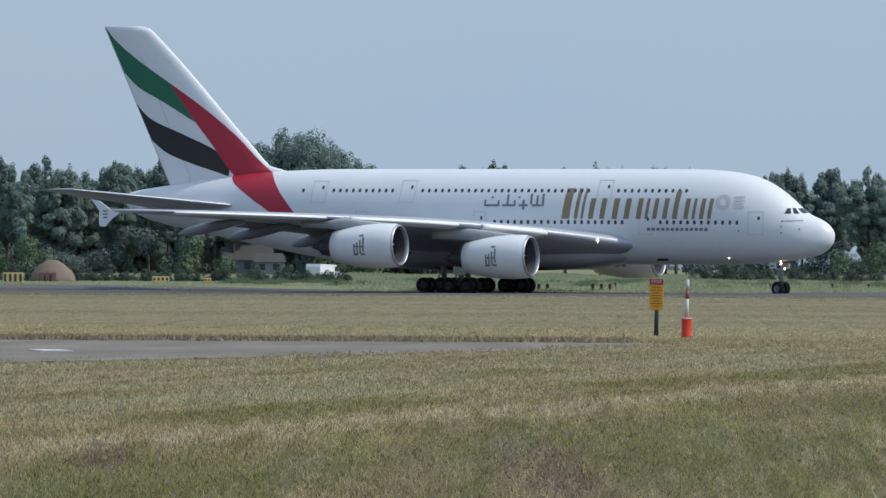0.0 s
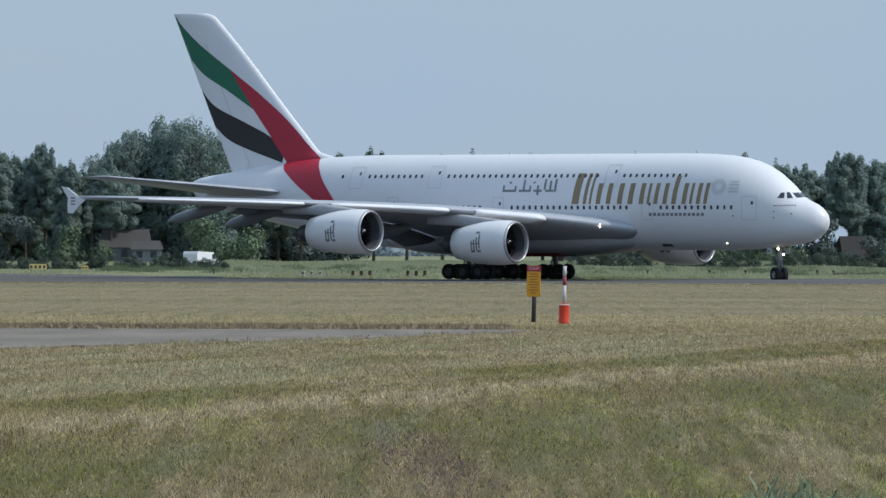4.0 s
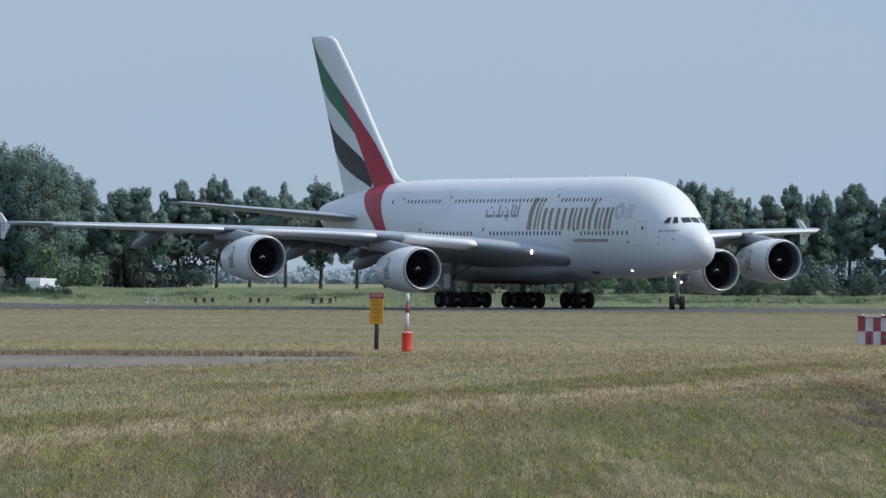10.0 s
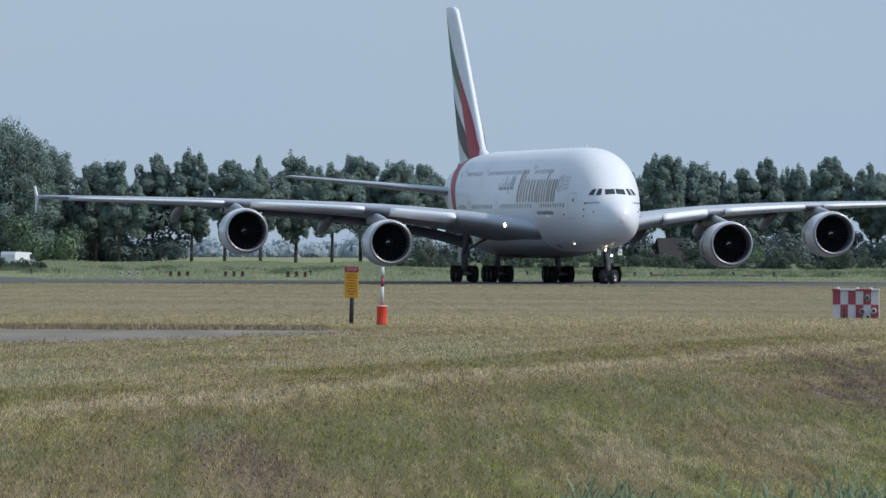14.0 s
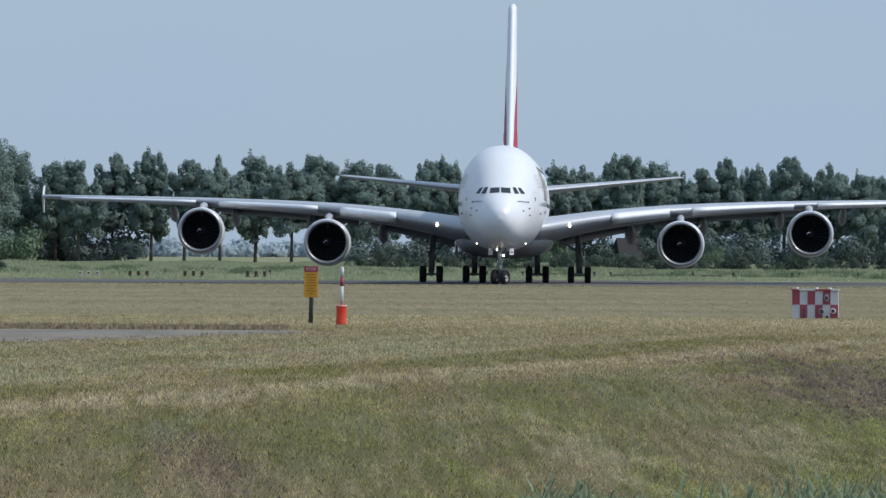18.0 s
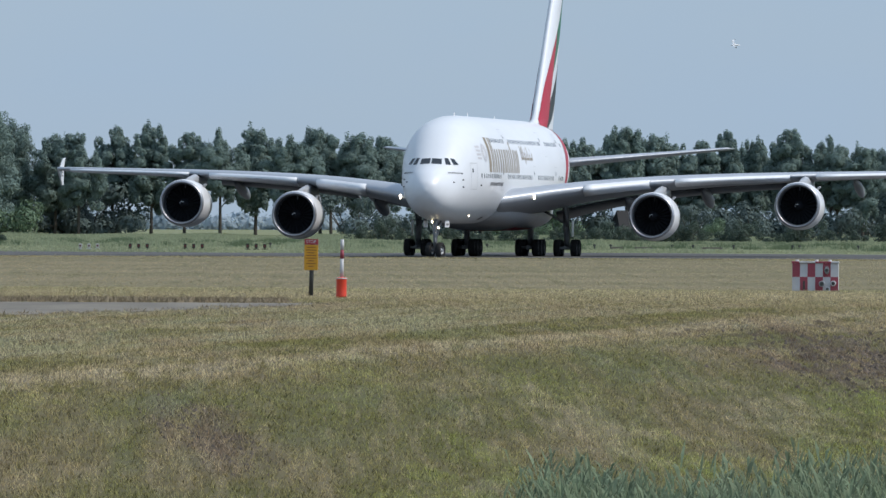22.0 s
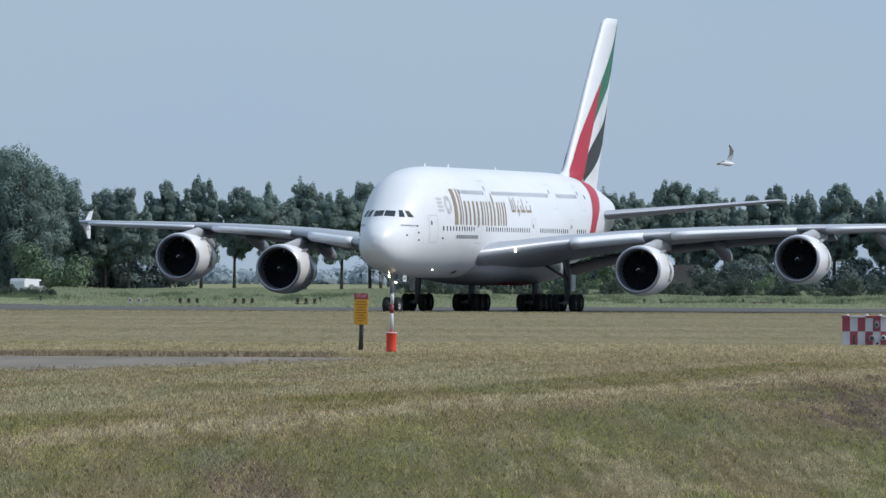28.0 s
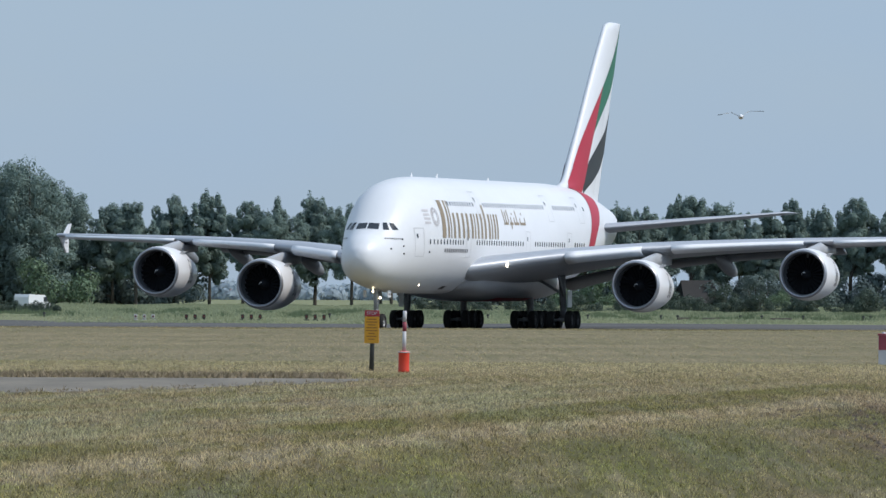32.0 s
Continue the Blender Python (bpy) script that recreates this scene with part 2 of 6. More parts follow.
def height(x, y):
    """The lie of the land: a rise under the camera, a ditch, a bank that climbs aslant to the flat airfield."""
    over = 0.977 * (x + 0.6 - (y - 157) / 4.6)
    bank = -(1.5 - 0.95 * step(110, 195, y)) * step(-1.0, 13.0, over) * (1 - step(225, 265, y))
    if y < 260:
        bank += 0.06 * noise.noise(Vector((x * 0.25, y * 0.08, 0.3))) * (1 - step(200, 260, y))
    return 1.25 + (bank - 1.25) * step(36, 56, y) + dip(x, y)


def grass_material(name, dark=1.0, bright=1.0):
    mat = bpy.data.materials.new(name)
    mat.use_nodes = True
    n, l = links(mat)
    bsdf = n["Principled BSDF"]
    bsdf.inputs["Roughness"].default_value = 0.95
    bsdf.inputs["Specular IOR Level"].default_value = 0.15
    place = n.new("ShaderNodeTexCoord")

    def noisy(scale, stretch, detail=4, turn=0.0):
        mp, t = n.new("ShaderNodeMapping"), n.new("ShaderNodeTexNoise")
        mp.inputs["Scale"].default_value, mp.inputs["Rotation"].default_value = stretch, (0, 0, turn)
        t.inputs["Scale"].default_value, t.inputs["Detail"].default_value = scale, detail
        l.new(place.outputs["Object"], mp.inputs[0])
        l.new(mp.outputs[0], t.inputs["Vector"])
        return t.outputs[0]

    def blend(fac, a, b):
        m = n.new("ShaderNodeMix")
        m.data_type, m.clamp_factor = "RGBA", True
        for sock, v in ((m.inputs[0], fac), (m.inputs[6], a), (m.inputs[7], b)):
            if isinstance(v, tuple):
                sock.default_value = (*v, 1)
            elif isinstance(v, float):
                sock.default_value = v
            else:
                l.new(v, sock)
        return m.outputs[2]

    def remap(v, a, b, lo=0.0, hi=1.0):
        r = n.new("ShaderNodeMapRange")
        r.interpolation_type = "SMOOTHSTEP"
        for i, q in ((1, a), (2, b), (3, lo), (4, hi)):
            r.inputs[i].default_value = q
        l.new(v, r.inputs[0])
        return r.outputs[0]

    def times(a, b):
        m = n.new("ShaderNodeMath")
        m.operation = "MULTIPLY"
        l.new(a, m.inputs[0])
        if isinstance(b, float):
            m.inputs[1].default_value = b
        else:
            l.new(b, m.inputs[1])
        return m.outputs[0]

    def along(scale_u, scale_v, detail):
        """Noise drawn out along the lie of the bank."""
        u, v, t, c = n.new("ShaderNodeVectorMath"), n.new("ShaderNodeVectorMath"), n.new("ShaderNodeTexNoise"), n.new("ShaderNodeCombineXYZ")
        for m, axis in ((u, (0.977 * scale_u, -0.212 * scale_u, 0)), (v, (0.212 * scale_v, 0.977 * scale_v, 0))):
            m.operation = "DOT_PRODUCT"
            m.inputs[1].default_value = axis
            l.new(place.outputs["Object"], m.inputs[0])
        l.new(u.outputs["Value"], c.inputs[0])
        l.new(v.outputs["Value"], c.inputs[1])
        t.inputs["Scale"].default_value, t.inputs["Detail"].default_value = 1.0, detail
        l.new(c.outputs[0], t.inputs["Vector"])
        return t.outputs[0]

    patches = noisy(0.10, (1, 0.35, 1), 6)
    swath = along(0.55, 0.012, 3)
    swath2 = along(1.1, 0.03, 3)
    tuft = noisy(2.4, (1, 0.05, 1), 6)
    fine = noisy(9.0, (1, 0.05, 1), 3)
    green, lush, straw, pale, soil = (0.140, 0.119, 0.054), (0.118, 0.110, 0.040), (0.222, 0.178, 0.106), (0.27, 0.226, 0.152), (0.085, 0.062, 0.045)
    colour = blend(remap(tuft, 0.36, 0.64), green, straw)
    colour = blend(times(remap(patches, 0.52, 0.66), 0.65), colour, lush)
    colour = blend(times(remap(swath, 0.50, 0.60), 0.75), colour, straw)
    colour = blend(times(remap(swath2, 0.56, 0.66), 0.55), colour, pale)
    colour = blend(times(remap(swath, 0.42, 0.34), 0.6), colour, lush)
    colour = blend(times(remap(fine, 0.52, 0.72), 0.5), colour, pale)
    sep = n.new("ShaderNodeSeparateXYZ")
    l.new(place.outputs["Object"], sep.inputs[0])
    # the mown field beyond the track is drier and evener
    dry = blend(remap(noisy(0.04, (0.35, 1, 1), 7), 0.40, 0.60), (0.288, 0.244, 0.154), (0.238, 0.209, 0.125))
    dry = blend(times(remap(noisy(1.2, (1, 0.03, 1), 4), 0.5, 0.7), 0.5), dry, (0.142, 0.140, 0.070))
    colour = blend(remap(sep.outputs[1], 235.0, 330.0), colour, dry)
    colour = blend(remap(sep.outputs[1], 660.0, 700.0), colour, (0.27, 0.29, 0.17))
    # a pale trodden strip along the crest of the bank, and rough green below it
    crest = n.new("ShaderNodeVectorMath")
    crest.operation = "DOT_PRODUCT"
    crest.inputs[1].default_value = (0.977, -0.2124, 0)
    l.new(place.outputs["Object"], crest.inputs[0])
    wander = n.new("ShaderNodeMath")
    wander.operation = "MULTIPLY_ADD"
    wander.inputs[1].default_value, wander.inputs[2].default_value = 3.0, 32.45
    l.new(patches, wander.inputs[0])
    over = n.new("ShaderNodeMath")
    over.operation = "ADD"
    l.new(crest.outputs["Value"], over.inputs[0])
    l.new(wander.outputs[0], over.inputs[1])
    near = remap(sep.outputs[1], 262.0, 235.0)
    strip = times(remap(over.outputs[0], -1.6, -0.4), remap(over.outputs[0], 1.5, 0.4))
    colour = blend(times(times(strip, times(near, remap(tuft, 0.30, 0.62))), 0.7), colour, pale)
    above = times(remap(over.outputs[0], -5.6, -4.0), remap(over.outputs[0], -1.4, -2.6))
    colour = blend(times(times(above, times(near, remap(patches, 0.36, 0.54))), 0.8), colour, lush)
    # rough green, made darker still in colour for the slope's shading
    below = times(remap(over.outputs[0], 1.0, 4.0), remap(patches, 0.30, 0.52))
    colour = blend(times(times(below, remap(sep.outputs[1], 240.0, 200.0)), 0.75), colour, (0.108, 0.108, 0.038))
    upper = times(remap(over.outputs[0], -4.5, -7.0), remap(swath2, 0.38, 0.55))
    colour = blend(times(times(upper, near), 0.5), colour, (0.240, 0.225, 0.148))

    def spot(x, y, wide, tone, amount, rough=tuft):
        """A ragged patch, drawn out along the line of sight as the slope shows it."""
        gap, flat = n.new("ShaderNodeVectorMath"), n.new("ShaderNodeVectorMath")
        gap.operation, flat.operation = "DISTANCE", "MULTIPLY"
        flat.inputs[1].default_value = (1, 0.11, 0)
        l.new(place.outputs["Object"], flat.inputs[0])
        l.new(flat.outputs[0], gap.inputs[0])
        gap.inputs[1].default_value = (x, y * 0.11, 0)
        ragged = n.new("ShaderNodeMath")
        ragged.operation = "MULTIPLY_ADD"
        ragged.inputs[1].default_value = 3.2 * wide
        ragged.inputs[2].default_value = -1.6 * wide
        l.new(clumps, ragged.inputs[0])
        off = n.new("ShaderNodeMath")
        off.operation = "ADD"
        l.new(ragged.outputs[0], off.inputs[0])
        l.new(gap.outputs["Value"], off.inputs[1])
        return blend(times(times(remap(off.outputs[0], wide, wide * 0.3), remap(rough, 0.34, 0.54)), 0.8 * amount), colour, tone)

    clumps = noisy(1.1, (1, 0.22, 1), 5)
    grass, teal = (0.165, 0.180, 0.050), (0.195, 0.196, 0.122)
    # bare brown earth on the shoulder of the bank, dug soil, moss and dry patches
    for x, y, wide, tone, amount in ((14.4, 184, 4.6, soil, 1.2), (12.8, 168, 2.2, soil, 1.1), (-1.8, 128.5, 0.9, soil, 0.85), (-0.9, 122.5, 0.8, soil, 0.75), (-8.1, 116.1, 0.5, soil, 0.8),
                                     (3.1, 128.5, 1.1, grass, 0.8), (5.9, 138.5, 1.2, grass, 0.6), (11.4, 156, 1.3, grass, 0.85), (-4.8, 128.4, 0.8, grass, 0.4),
                                     (7.6, 131, 1.5, grass, 0.8), (9.8, 139, 1.6, grass, 0.75), (12.6, 158, 1.5, grass, 0.7), (2.2, 117, 1.0, grass, 0.7), (-6.0, 137, 0.8, grass, 0.6), (0.6, 150, 1.6, grass, 0.45), (5.0, 155, 1.4, grass, 0.45), (5.3, 142.5, 1.3, pale, 0.7), (9.4, 152.6, 1.4, pale, 0.65), (-4.5, 112, 1.1, straw, 0.7), (9.2, 182, 1.2, pale, 0.55), (14.5, 205, 1.4, pale, 0.5),
                                     (-2.3, 134.5, 0.7, teal, 0.55), (6.8, 167.8, 0.8, teal, 0.5), (-6.6, 164, 2.2, teal, 0.45), (3.4, 201, 2.6, teal, 0.4)):
        colour = spot(x, y, wide, tone, amount)
    # foxy dry grass, blue-green blades and the slanting lie of the mown slope
    foxy, cool = (0.205, 0.150, 0.098), (0.158, 0.168, 0.105)
    ruts = noisy(1.0, (4.2, 0.16, 1), 6, -0.045)
    colour = blend(times(times(remap(noisy(0.42, (1, 0.075, 1), 5), 0.50, 0.62), remap(sep.outputs[1], 300.0, 255.0)), 0.36), colour, foxy)
    colour = blend(times(times(remap(noisy(0.8, (1, 0.09, 1), 5), 0.54, 0.66), remap(sep.outputs[1], 300.0, 255.0)), 0.25), colour, cool)
    lower = times(remap(over.outputs[0], 2.0, 6.0), remap(sep.outputs[1], 215.0, 180.0))
    colour = blend(times(times(remap(ruts, 0.50, 0.60), lower), 0.30), colour, (0.105, 0.092, 0.048))
    colour = blend(times(times(remap(ruts, 0.48, 0.40), lower), 0.30), colour, (0.255, 0.208, 0.138))
    isle, value, vary = n.new("ShaderNodeNewGeometry"), n.new("ShaderNodeMapRange"), n.new("ShaderNodeHueSaturation")
    value.inputs[3].default_value, value.inputs[4].default_value = dark, bright
    l.new(isle.outputs["Random Per Island"], value.inputs[0])
    l.new(value.outputs[0], vary.inputs["Value"])
    l.new(colour, vary.inputs["Color"])
    warm = n.new("ShaderNodeVectorMath")
    warm.operation = "MULTIPLY"
    warm.inputs[1].default_value = (1.025, 1.0, 0.94)
    l.new(vary.outputs[0], warm.inputs[0])
    l.new(warm.outputs[0], bsdf.inputs["Base Color"])
    b = n.new("ShaderNodeBump")
    b.inputs["Strength"].default_value, b.inputs["Distance"].default_value = 0.7, 0.10
    l.new(tuft, b.inputs["Height"])
    l.new(b.outputs[0], bsdf.inputs["Normal"])
    return mat


GRASS, TUFTS = grass_material("airfield_grass", 0.72, 0.72), leafy(grass_material("grass_tufts", 0.28, 4.1), 0.5)
STUBBLE = leafy(grass_material("field_stubble", 0.5, 2.6), 0.5)
ys = np.concatenate([np.linspace(-400, 20, 8), np.arange(26, 80, 3.0), np.arange(80, 270, 3.0), np.array([280, 320, 400, 500, 560, 570, 580, 590, 600, 620, 640, 660, 690, 706, 712, 718, 724, 730, 736, 746, 800, 900, 1200, 2000, 4400])])
xs = np.concatenate([[-4000, -1200, -300, -80], np.arange(-40, 41, 1.25), [80, 300, 1200, 4000]])
solid("ground", [(x, y, height(x, y)) for y in ys for x in xs],
      [(j * len(xs) + i, j * len(xs) + i + 1, (j + 1) * len(xs) + i + 1, (j + 1) * len(xs) + i) for j in range(len(ys) - 1) for i in range(len(xs) - 1)], GRASS)
tagged(bpy.data.objects["ground"], "dry mown airfield grass, straw and green in patches", "ground", kind="structure")


def slab(name, outline, top, mat, label, category):
    """A thin paved sheet with a real edge."""
    bm = bmesh.new()
    f = bm.faces.new([bm.verts.new((x, y, top)) for x, y in outline])
    ext = bmesh.ops.extrude_face_region(bm, geom=[f])
    bmesh.ops.translate(bm, vec=(0, 0, -0.3), verts=[v for v in ext["geom"] if isinstance(v, bmesh.types.BMVert)])
    return tagged(part(name, bm, mat, None, label), category=category, kind="structure")


near_edge = curve_through([-900, -90, -28, 0, 14, 40, 120, 900], [700, 650, 608, 578, 573, 574, 570, 560])
far_edge = curve_through([-900, -68, -40, -20, 13, 50, 120, 900], [860, 760, 732, 712, 703, 686, 668, 655])
cols = np.concatenate([[-900, -400, -200, -120], np.arange(-100, 101, 2.5), [120, 200, 400, 900]])
vs = []
for x in cols:
    a, b = near_edge(x) + 0.5 * math.sin(x * 0.7), far_edge(x) + 0.8 * math.sin(x * 0.43 + 1)
    vs += [(x, a, height(x, a) - 0.3), (x, a, height(x, a) + 0.03)]
    vs += [(x, a + (b - a) * q, height(x, a + (b - a) * q) + 0.035) for q in (0.1, 0.2, 0.3, 0.5, 0.75, 0.9)]
    vs += [(x, b, height(x, b) + 0.03), (x, b, height(x, b) - 0.3)]
taxi = solid("taxiway", vs, [(i * 10 + k, (i + 1) * 10 + k, (i + 1) * 10 + k + 1, i * 10 + k + 1) for i in range(len(cols) - 1) for k in range(9)], ASPHALT, smooth=False)
tagged(taxi, "dark grey asphalt taxiway with the airliner turning on it", "taxiway", kind="structure")
track_near = curve_through([-120, -40, -17.5, -11, -6, -1.5, 0.6], [160, 177, 206, 221, 233, 249, 258])
wob = lambda x, k: noise.noise(Vector((x * 0.9, k, 0))) + 0.6 * noise.noise(Vector((x * 3.1, k + 5, 0)))
side_xs = [-120, -80, -50] + [q * 0.4 for q in range(-90, 2)]
slab("service_track", [(x, min(track_near(x) + 2.6 * wob(x, 1.0), 258.4)) for x in side_xs] + [(x, 260.6 + 1.0 * wob(x, 9.0)) for x in reversed(side_xs)], 0.02, TRACK,
     "worn grey paved track that ends in the grass by the stop sign", "track")


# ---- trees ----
# tree leaves lightened and blued: aerial haze is mixed into the leaf colour
LEAF = mottled("hazed_tree_leaves", (0.180, 0.243, 0.220), (0.224, 0.294, 0.263), 0.25, 0.9, fine=6, per_piece=0.14)
UNDERG = mottled("undergrowth_leaves", (0.105, 0.140, 0.135), (0.140, 0.180, 0.165), 0.3, 0.9, fine=6, per_piece=0.35)
LEAF2 = mottled("bush_leaves", (0.100, 0.155, 0.090), (0.140, 0.195, 0.120), 0.3, 0.6, fine=6, per_piece=0.6)
BARK = mottled("grey_bark", (0.09, 0.078, 0.06), (0.055, 0.048, 0.04), 1.5, 0.9, bump=0.3, fine=6)

leafy(LEAF, 0.40), leafy(LEAF2, 0.30), leafy(UNDERG, 0.3)


def leaves(name, lobes, count, size, mat, parent, rng, label=""):
    """A crown of small leaf sprays round lobes of centre, radius and height."""
    w = np.array([l[3] ** 2 * l[4] for l in lobes])
    pick = rng.choice(len(lobes), count, p=w / w.sum())
    L = np.array(lobes)[pick]
    d = rng.normal(size=(count, 3))
    d /= np.linalg.norm(d, axis=1)[:, None]
    r = rng.uniform(0.40, 1.0, count) ** 0.5 * rng.uniform(0.88, 1.10, count)
    c = L[:, :3] + d * r[:, None] * np.stack([L[:, 3], L[:, 3], L[:, 4]], 1)
    face = d + rng.normal(0, 0.22, (count, 3)) + (0, 0, 0.35)
    face /= np.linalg.norm(face, axis=1)[:, None]
    a = rng.normal(size=(count, 3)) + (0, 0, 1.3)
    a -= (a * face).sum(1)[:, None] * face
    a /= np.linalg.norm(a, axis=1)[:, None]
    b = np.cross(face, a)
    s = rng.uniform(0.5, 1.0, count)[:, None] * size
    v = np.stack([c - a * s, c + b * s * 0.55, c + a * s, c - b * s * 0.55], 1).reshape(-1, 3)
    f = np.arange(count * 4).reshape(-1, 4)
    me = bpy.data.meshes.new(name)
    me.from_pydata(v.tolist(), [], f.tolist())
    me.materials.append(mat)
    ob = new(name, me)
    ob.parent = parent
    return tagged(ob, label)


def make_tree(seed, tall, wide, bare, name="poplar_tree", label="", count=30000, mat=None, leaders=6):
    """A tapered trunk with limbs and an uneven crown of sprays; bare is the clear stem's share."""
    rng = np.random.default_rng(seed)
    root = new(name)
    bm = bmesh.new()
    lean = rng.uniform(-0.03, 0.03, 2)
    at = lambda h: (lean[0] * h, lean[1] * h, h)
    rod(bm, at(-0.3), at(tall * 0.45), 0.028 * tall * 0.6, 0.017 * tall * 0.6, 8)
    rod(bm, at(tall * 0.45), at(tall * 0.9), 0.017 * tall * 0.6, 0.04, 6)
    lobes = []
    # several upright leaders, each a ragged plume of small clumps
    for k in range(leaders + int(rng.integers(-1, 2))):
        ang = 2.4 * k + rng.uniform(-0.4, 0.4)
        rr = wide * 0.5 * (0.0 if k == 0 else rng.uniform(0.30, 0.72))
        top = tall * (1.0 - 0.30 * (2 * rr / wide) ** 2.0) * (0.96 if k == 0 else rng.uniform(0.93, 1.03))
        foot = tall * bare * rng.uniform(0.85, 1.5)
        spread = wide * rng.uniform(0.17, 0.25)
        h = foot
        while h < top:
            u = (h - foot) / (top - foot)
            r = spread * (0.55 + 0.6 * math.sin(math.pi * min(1.0, 0.18 + 0.75 * u))) * (1.0 - 0.30 * u**4)
            grow = rr * (0.55 + 0.45 * math.sin(math.pi * min(1, 0.15 + 0.6 * u)))
            cx, cy = at(h)[0] + grow * math.cos(ang), at(h)[1] + grow * math.sin(ang)
            for q in range(2):
                a2, r2 = rng.uniform(0, 6.283), r * rng.uniform(0.25, 0.80)
                lobes.append((cx + r2 * math.cos(a2), cy + r2 * math.sin(a2), h + rng.uniform(-0.5, 0.5), r * rng.uniform(0.42, 0.72), tall * rng.uniform(0.040, 0.072)))
            h += tall * rng.uniform(0.045, 0.065)
        rod(bm, at(foot * 0.75), (at(foot)[0] + rr * 0.8 * math.cos(ang), at(foot)[1] + rr * 0.8 * math.sin(ang), foot + 0.2 * (top - foot)), 0.10, 0.06, 5)
        rod(bm, (at(foot)[0] + rr * 0.8 * math.cos(ang), at(foot)[1] + rr * 0.8 * math.sin(ang), foot + 0.2 * (top - foot)), (at(top)[0] + rr * 0.9 * math.cos(ang), at(top)[1] + rr * 0.9 * math.sin(ang), top), 0.06, 0.02, 5)
    part("trunk", bm, BARK, root)
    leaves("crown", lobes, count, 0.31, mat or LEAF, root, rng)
    return tagged(root, label or "tall poplar with a bare lower trunk, leaves tinted for haze", "tree", "trees behind the airfield")


def make_bush(seed, tall, wide, name="bush", label="rounded light green bush in front of the trees", mat=None, count=2600):
    rng = np.random.default_rng(seed)
    root = new(name)
    bm = bmesh.new()
    lobes = []
    for k in range(9):
        x, y = rng.uniform(-0.5, 0.5, 2) * wide
        z = (0.14 if k % 3 == 0 else rng.uniform(0.2, 0.72)) * tall * (1 - abs(x) / wide * 0.7)
        lobes.append((x, y, z, wide * rng.uniform(0.16, 0.27), tall * rng.uniform(0.16, 0.28)))
        rod(bm, (x * 0.1, y * 0.1, -0.2), (x, y, z), 0.09, 0.03, 5)
    part("stem", bm, BARK, root)
    leaves("crown", lobes, count, 0.32, mat or LEAF2, root, rng)
    return tagged(root, label, "bush", "bushes behind the airfield")


FAR = 1250.0
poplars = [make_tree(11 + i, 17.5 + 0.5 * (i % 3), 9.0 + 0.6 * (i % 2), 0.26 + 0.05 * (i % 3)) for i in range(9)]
used = set()


def plant(kinds, i, east, dist, rz, size=1.0):
    """Sets the kind out, once as itself and then as copies, at degrees east of north."""
    e = radians(east)
    m = pose(dist * math.tan(e), dist, 0, 0, 0, rz)
    ob = kinds[i % len(kinds)]
    if ob.name in used:
        ob = copy_thing(ob, m)
    else:
        used.add(ob.name)
        ob.matrix_basis = m
    ob.scale = (size, size, size)
    return ob


rng = np.random.default_rng(5)
# the single row of poplars, with gaps between
k = 0
for e in np.arange(-1.86, 5.0, 0.25):
    plant(poplars, k, e + rng.uniform(-0.05, 0.05), FAR + rng.uniform(-12, 12), rng.uniform(0, 360), rng.uniform(0.93, 1.06) * (1 - 0.055 * step(-0.2, 0.8, e)))
    k += 1
# a second, denser row behind the middle and the east
for e in np.arange(0.30, 4.9, 0.28):
    plant(poplars, k + 3, e + rng.uniform(-0.08, 0.08), FAR + 45 + rng.uniform(-10, 10), rng.uniform(0, 360), rng.uniform(0.80, 0.97) * (1 - 0.04 * step(-0.2, 0.8, e)))
    k += 1
big = [make_tree(41 + i, 24.0 - i, 13.0, 0.06, "broad_tree", "broad tree in a dense clump, leaves tinted for haze", 52000, None, 10) for i in range(3)]
for e in np.arange(-3.08, -2.1, 0.115):
    plant(big, k, e + rng.uniform(-0.04, 0.04), FAR + rng.uniform(-15, 15), rng.uniform(0, 360), (1.02 - 0.24 * abs((e + 2.62) / 0.5) ** 2.5) * rng.uniform(0.97, 1.02))
    k += 1
for e in np.arange(-5.2, -3.0, 0.15):
    plant(poplars, k, e + rng.uniform(-0.05, 0.05), FAR + rng.uniform(-25, 25), rng.uniform(0, 360), rng.uniform(0.9, 1.04))
    plant(big, k, e + 0.1 + rng.uniform(-0.05, 0.05), FAR + 30, rng.uniform(0, 360), rng.uniform(0.58, 0.68))
    k += 1
# undergrowth
dark = [make_bush(71 + i, 6.0 + i, 8.0, "undergrowth_bush", "dark green undergrowth bush below the poplars", UNDERG) for i in range(3)]
for e in np.concatenate([np.arange(-5.2, -1.95, 0.30), np.arange(0.40, 4.9, 0.28)]):
    plant(dark, k, e + rng.uniform(-0.1, 0.1), FAR - 8 + rng.uniform(-8, 8), rng.uniform(0, 360), rng.uniform(0.8, 1.5))
    k += 1
for e in (-1.68, -1.58, -1.47):
    plant(dark, k, e, FAR + 12, 50 * k, 1.5)
    k += 1
HEDGE = leafy(mottled("dark_hedge_leaves", (0.060, 0.085, 0.066), (0.085, 0.115, 0.088), 0.3, 0.6, fine=6, per_piece=0.6), 0.4)
low = [make_bush(81 + i, 6.0 + i, 8.0, "hedge_bush", "low dark green hedge bush beyond the taxiway", HEDGE) for i in range(3)]
for e in np.arange(-5.2, -2.2, 0.075):
    plant(low, k, e + rng.uniform(-0.03, 0.03), 868 + rng.uniform(-8, 8), rng.uniform(0, 360), rng.uniform(0.18, 0.34) * (0.85 if abs(e + 2.40) < 0.2 else 1.0))
    k += 1
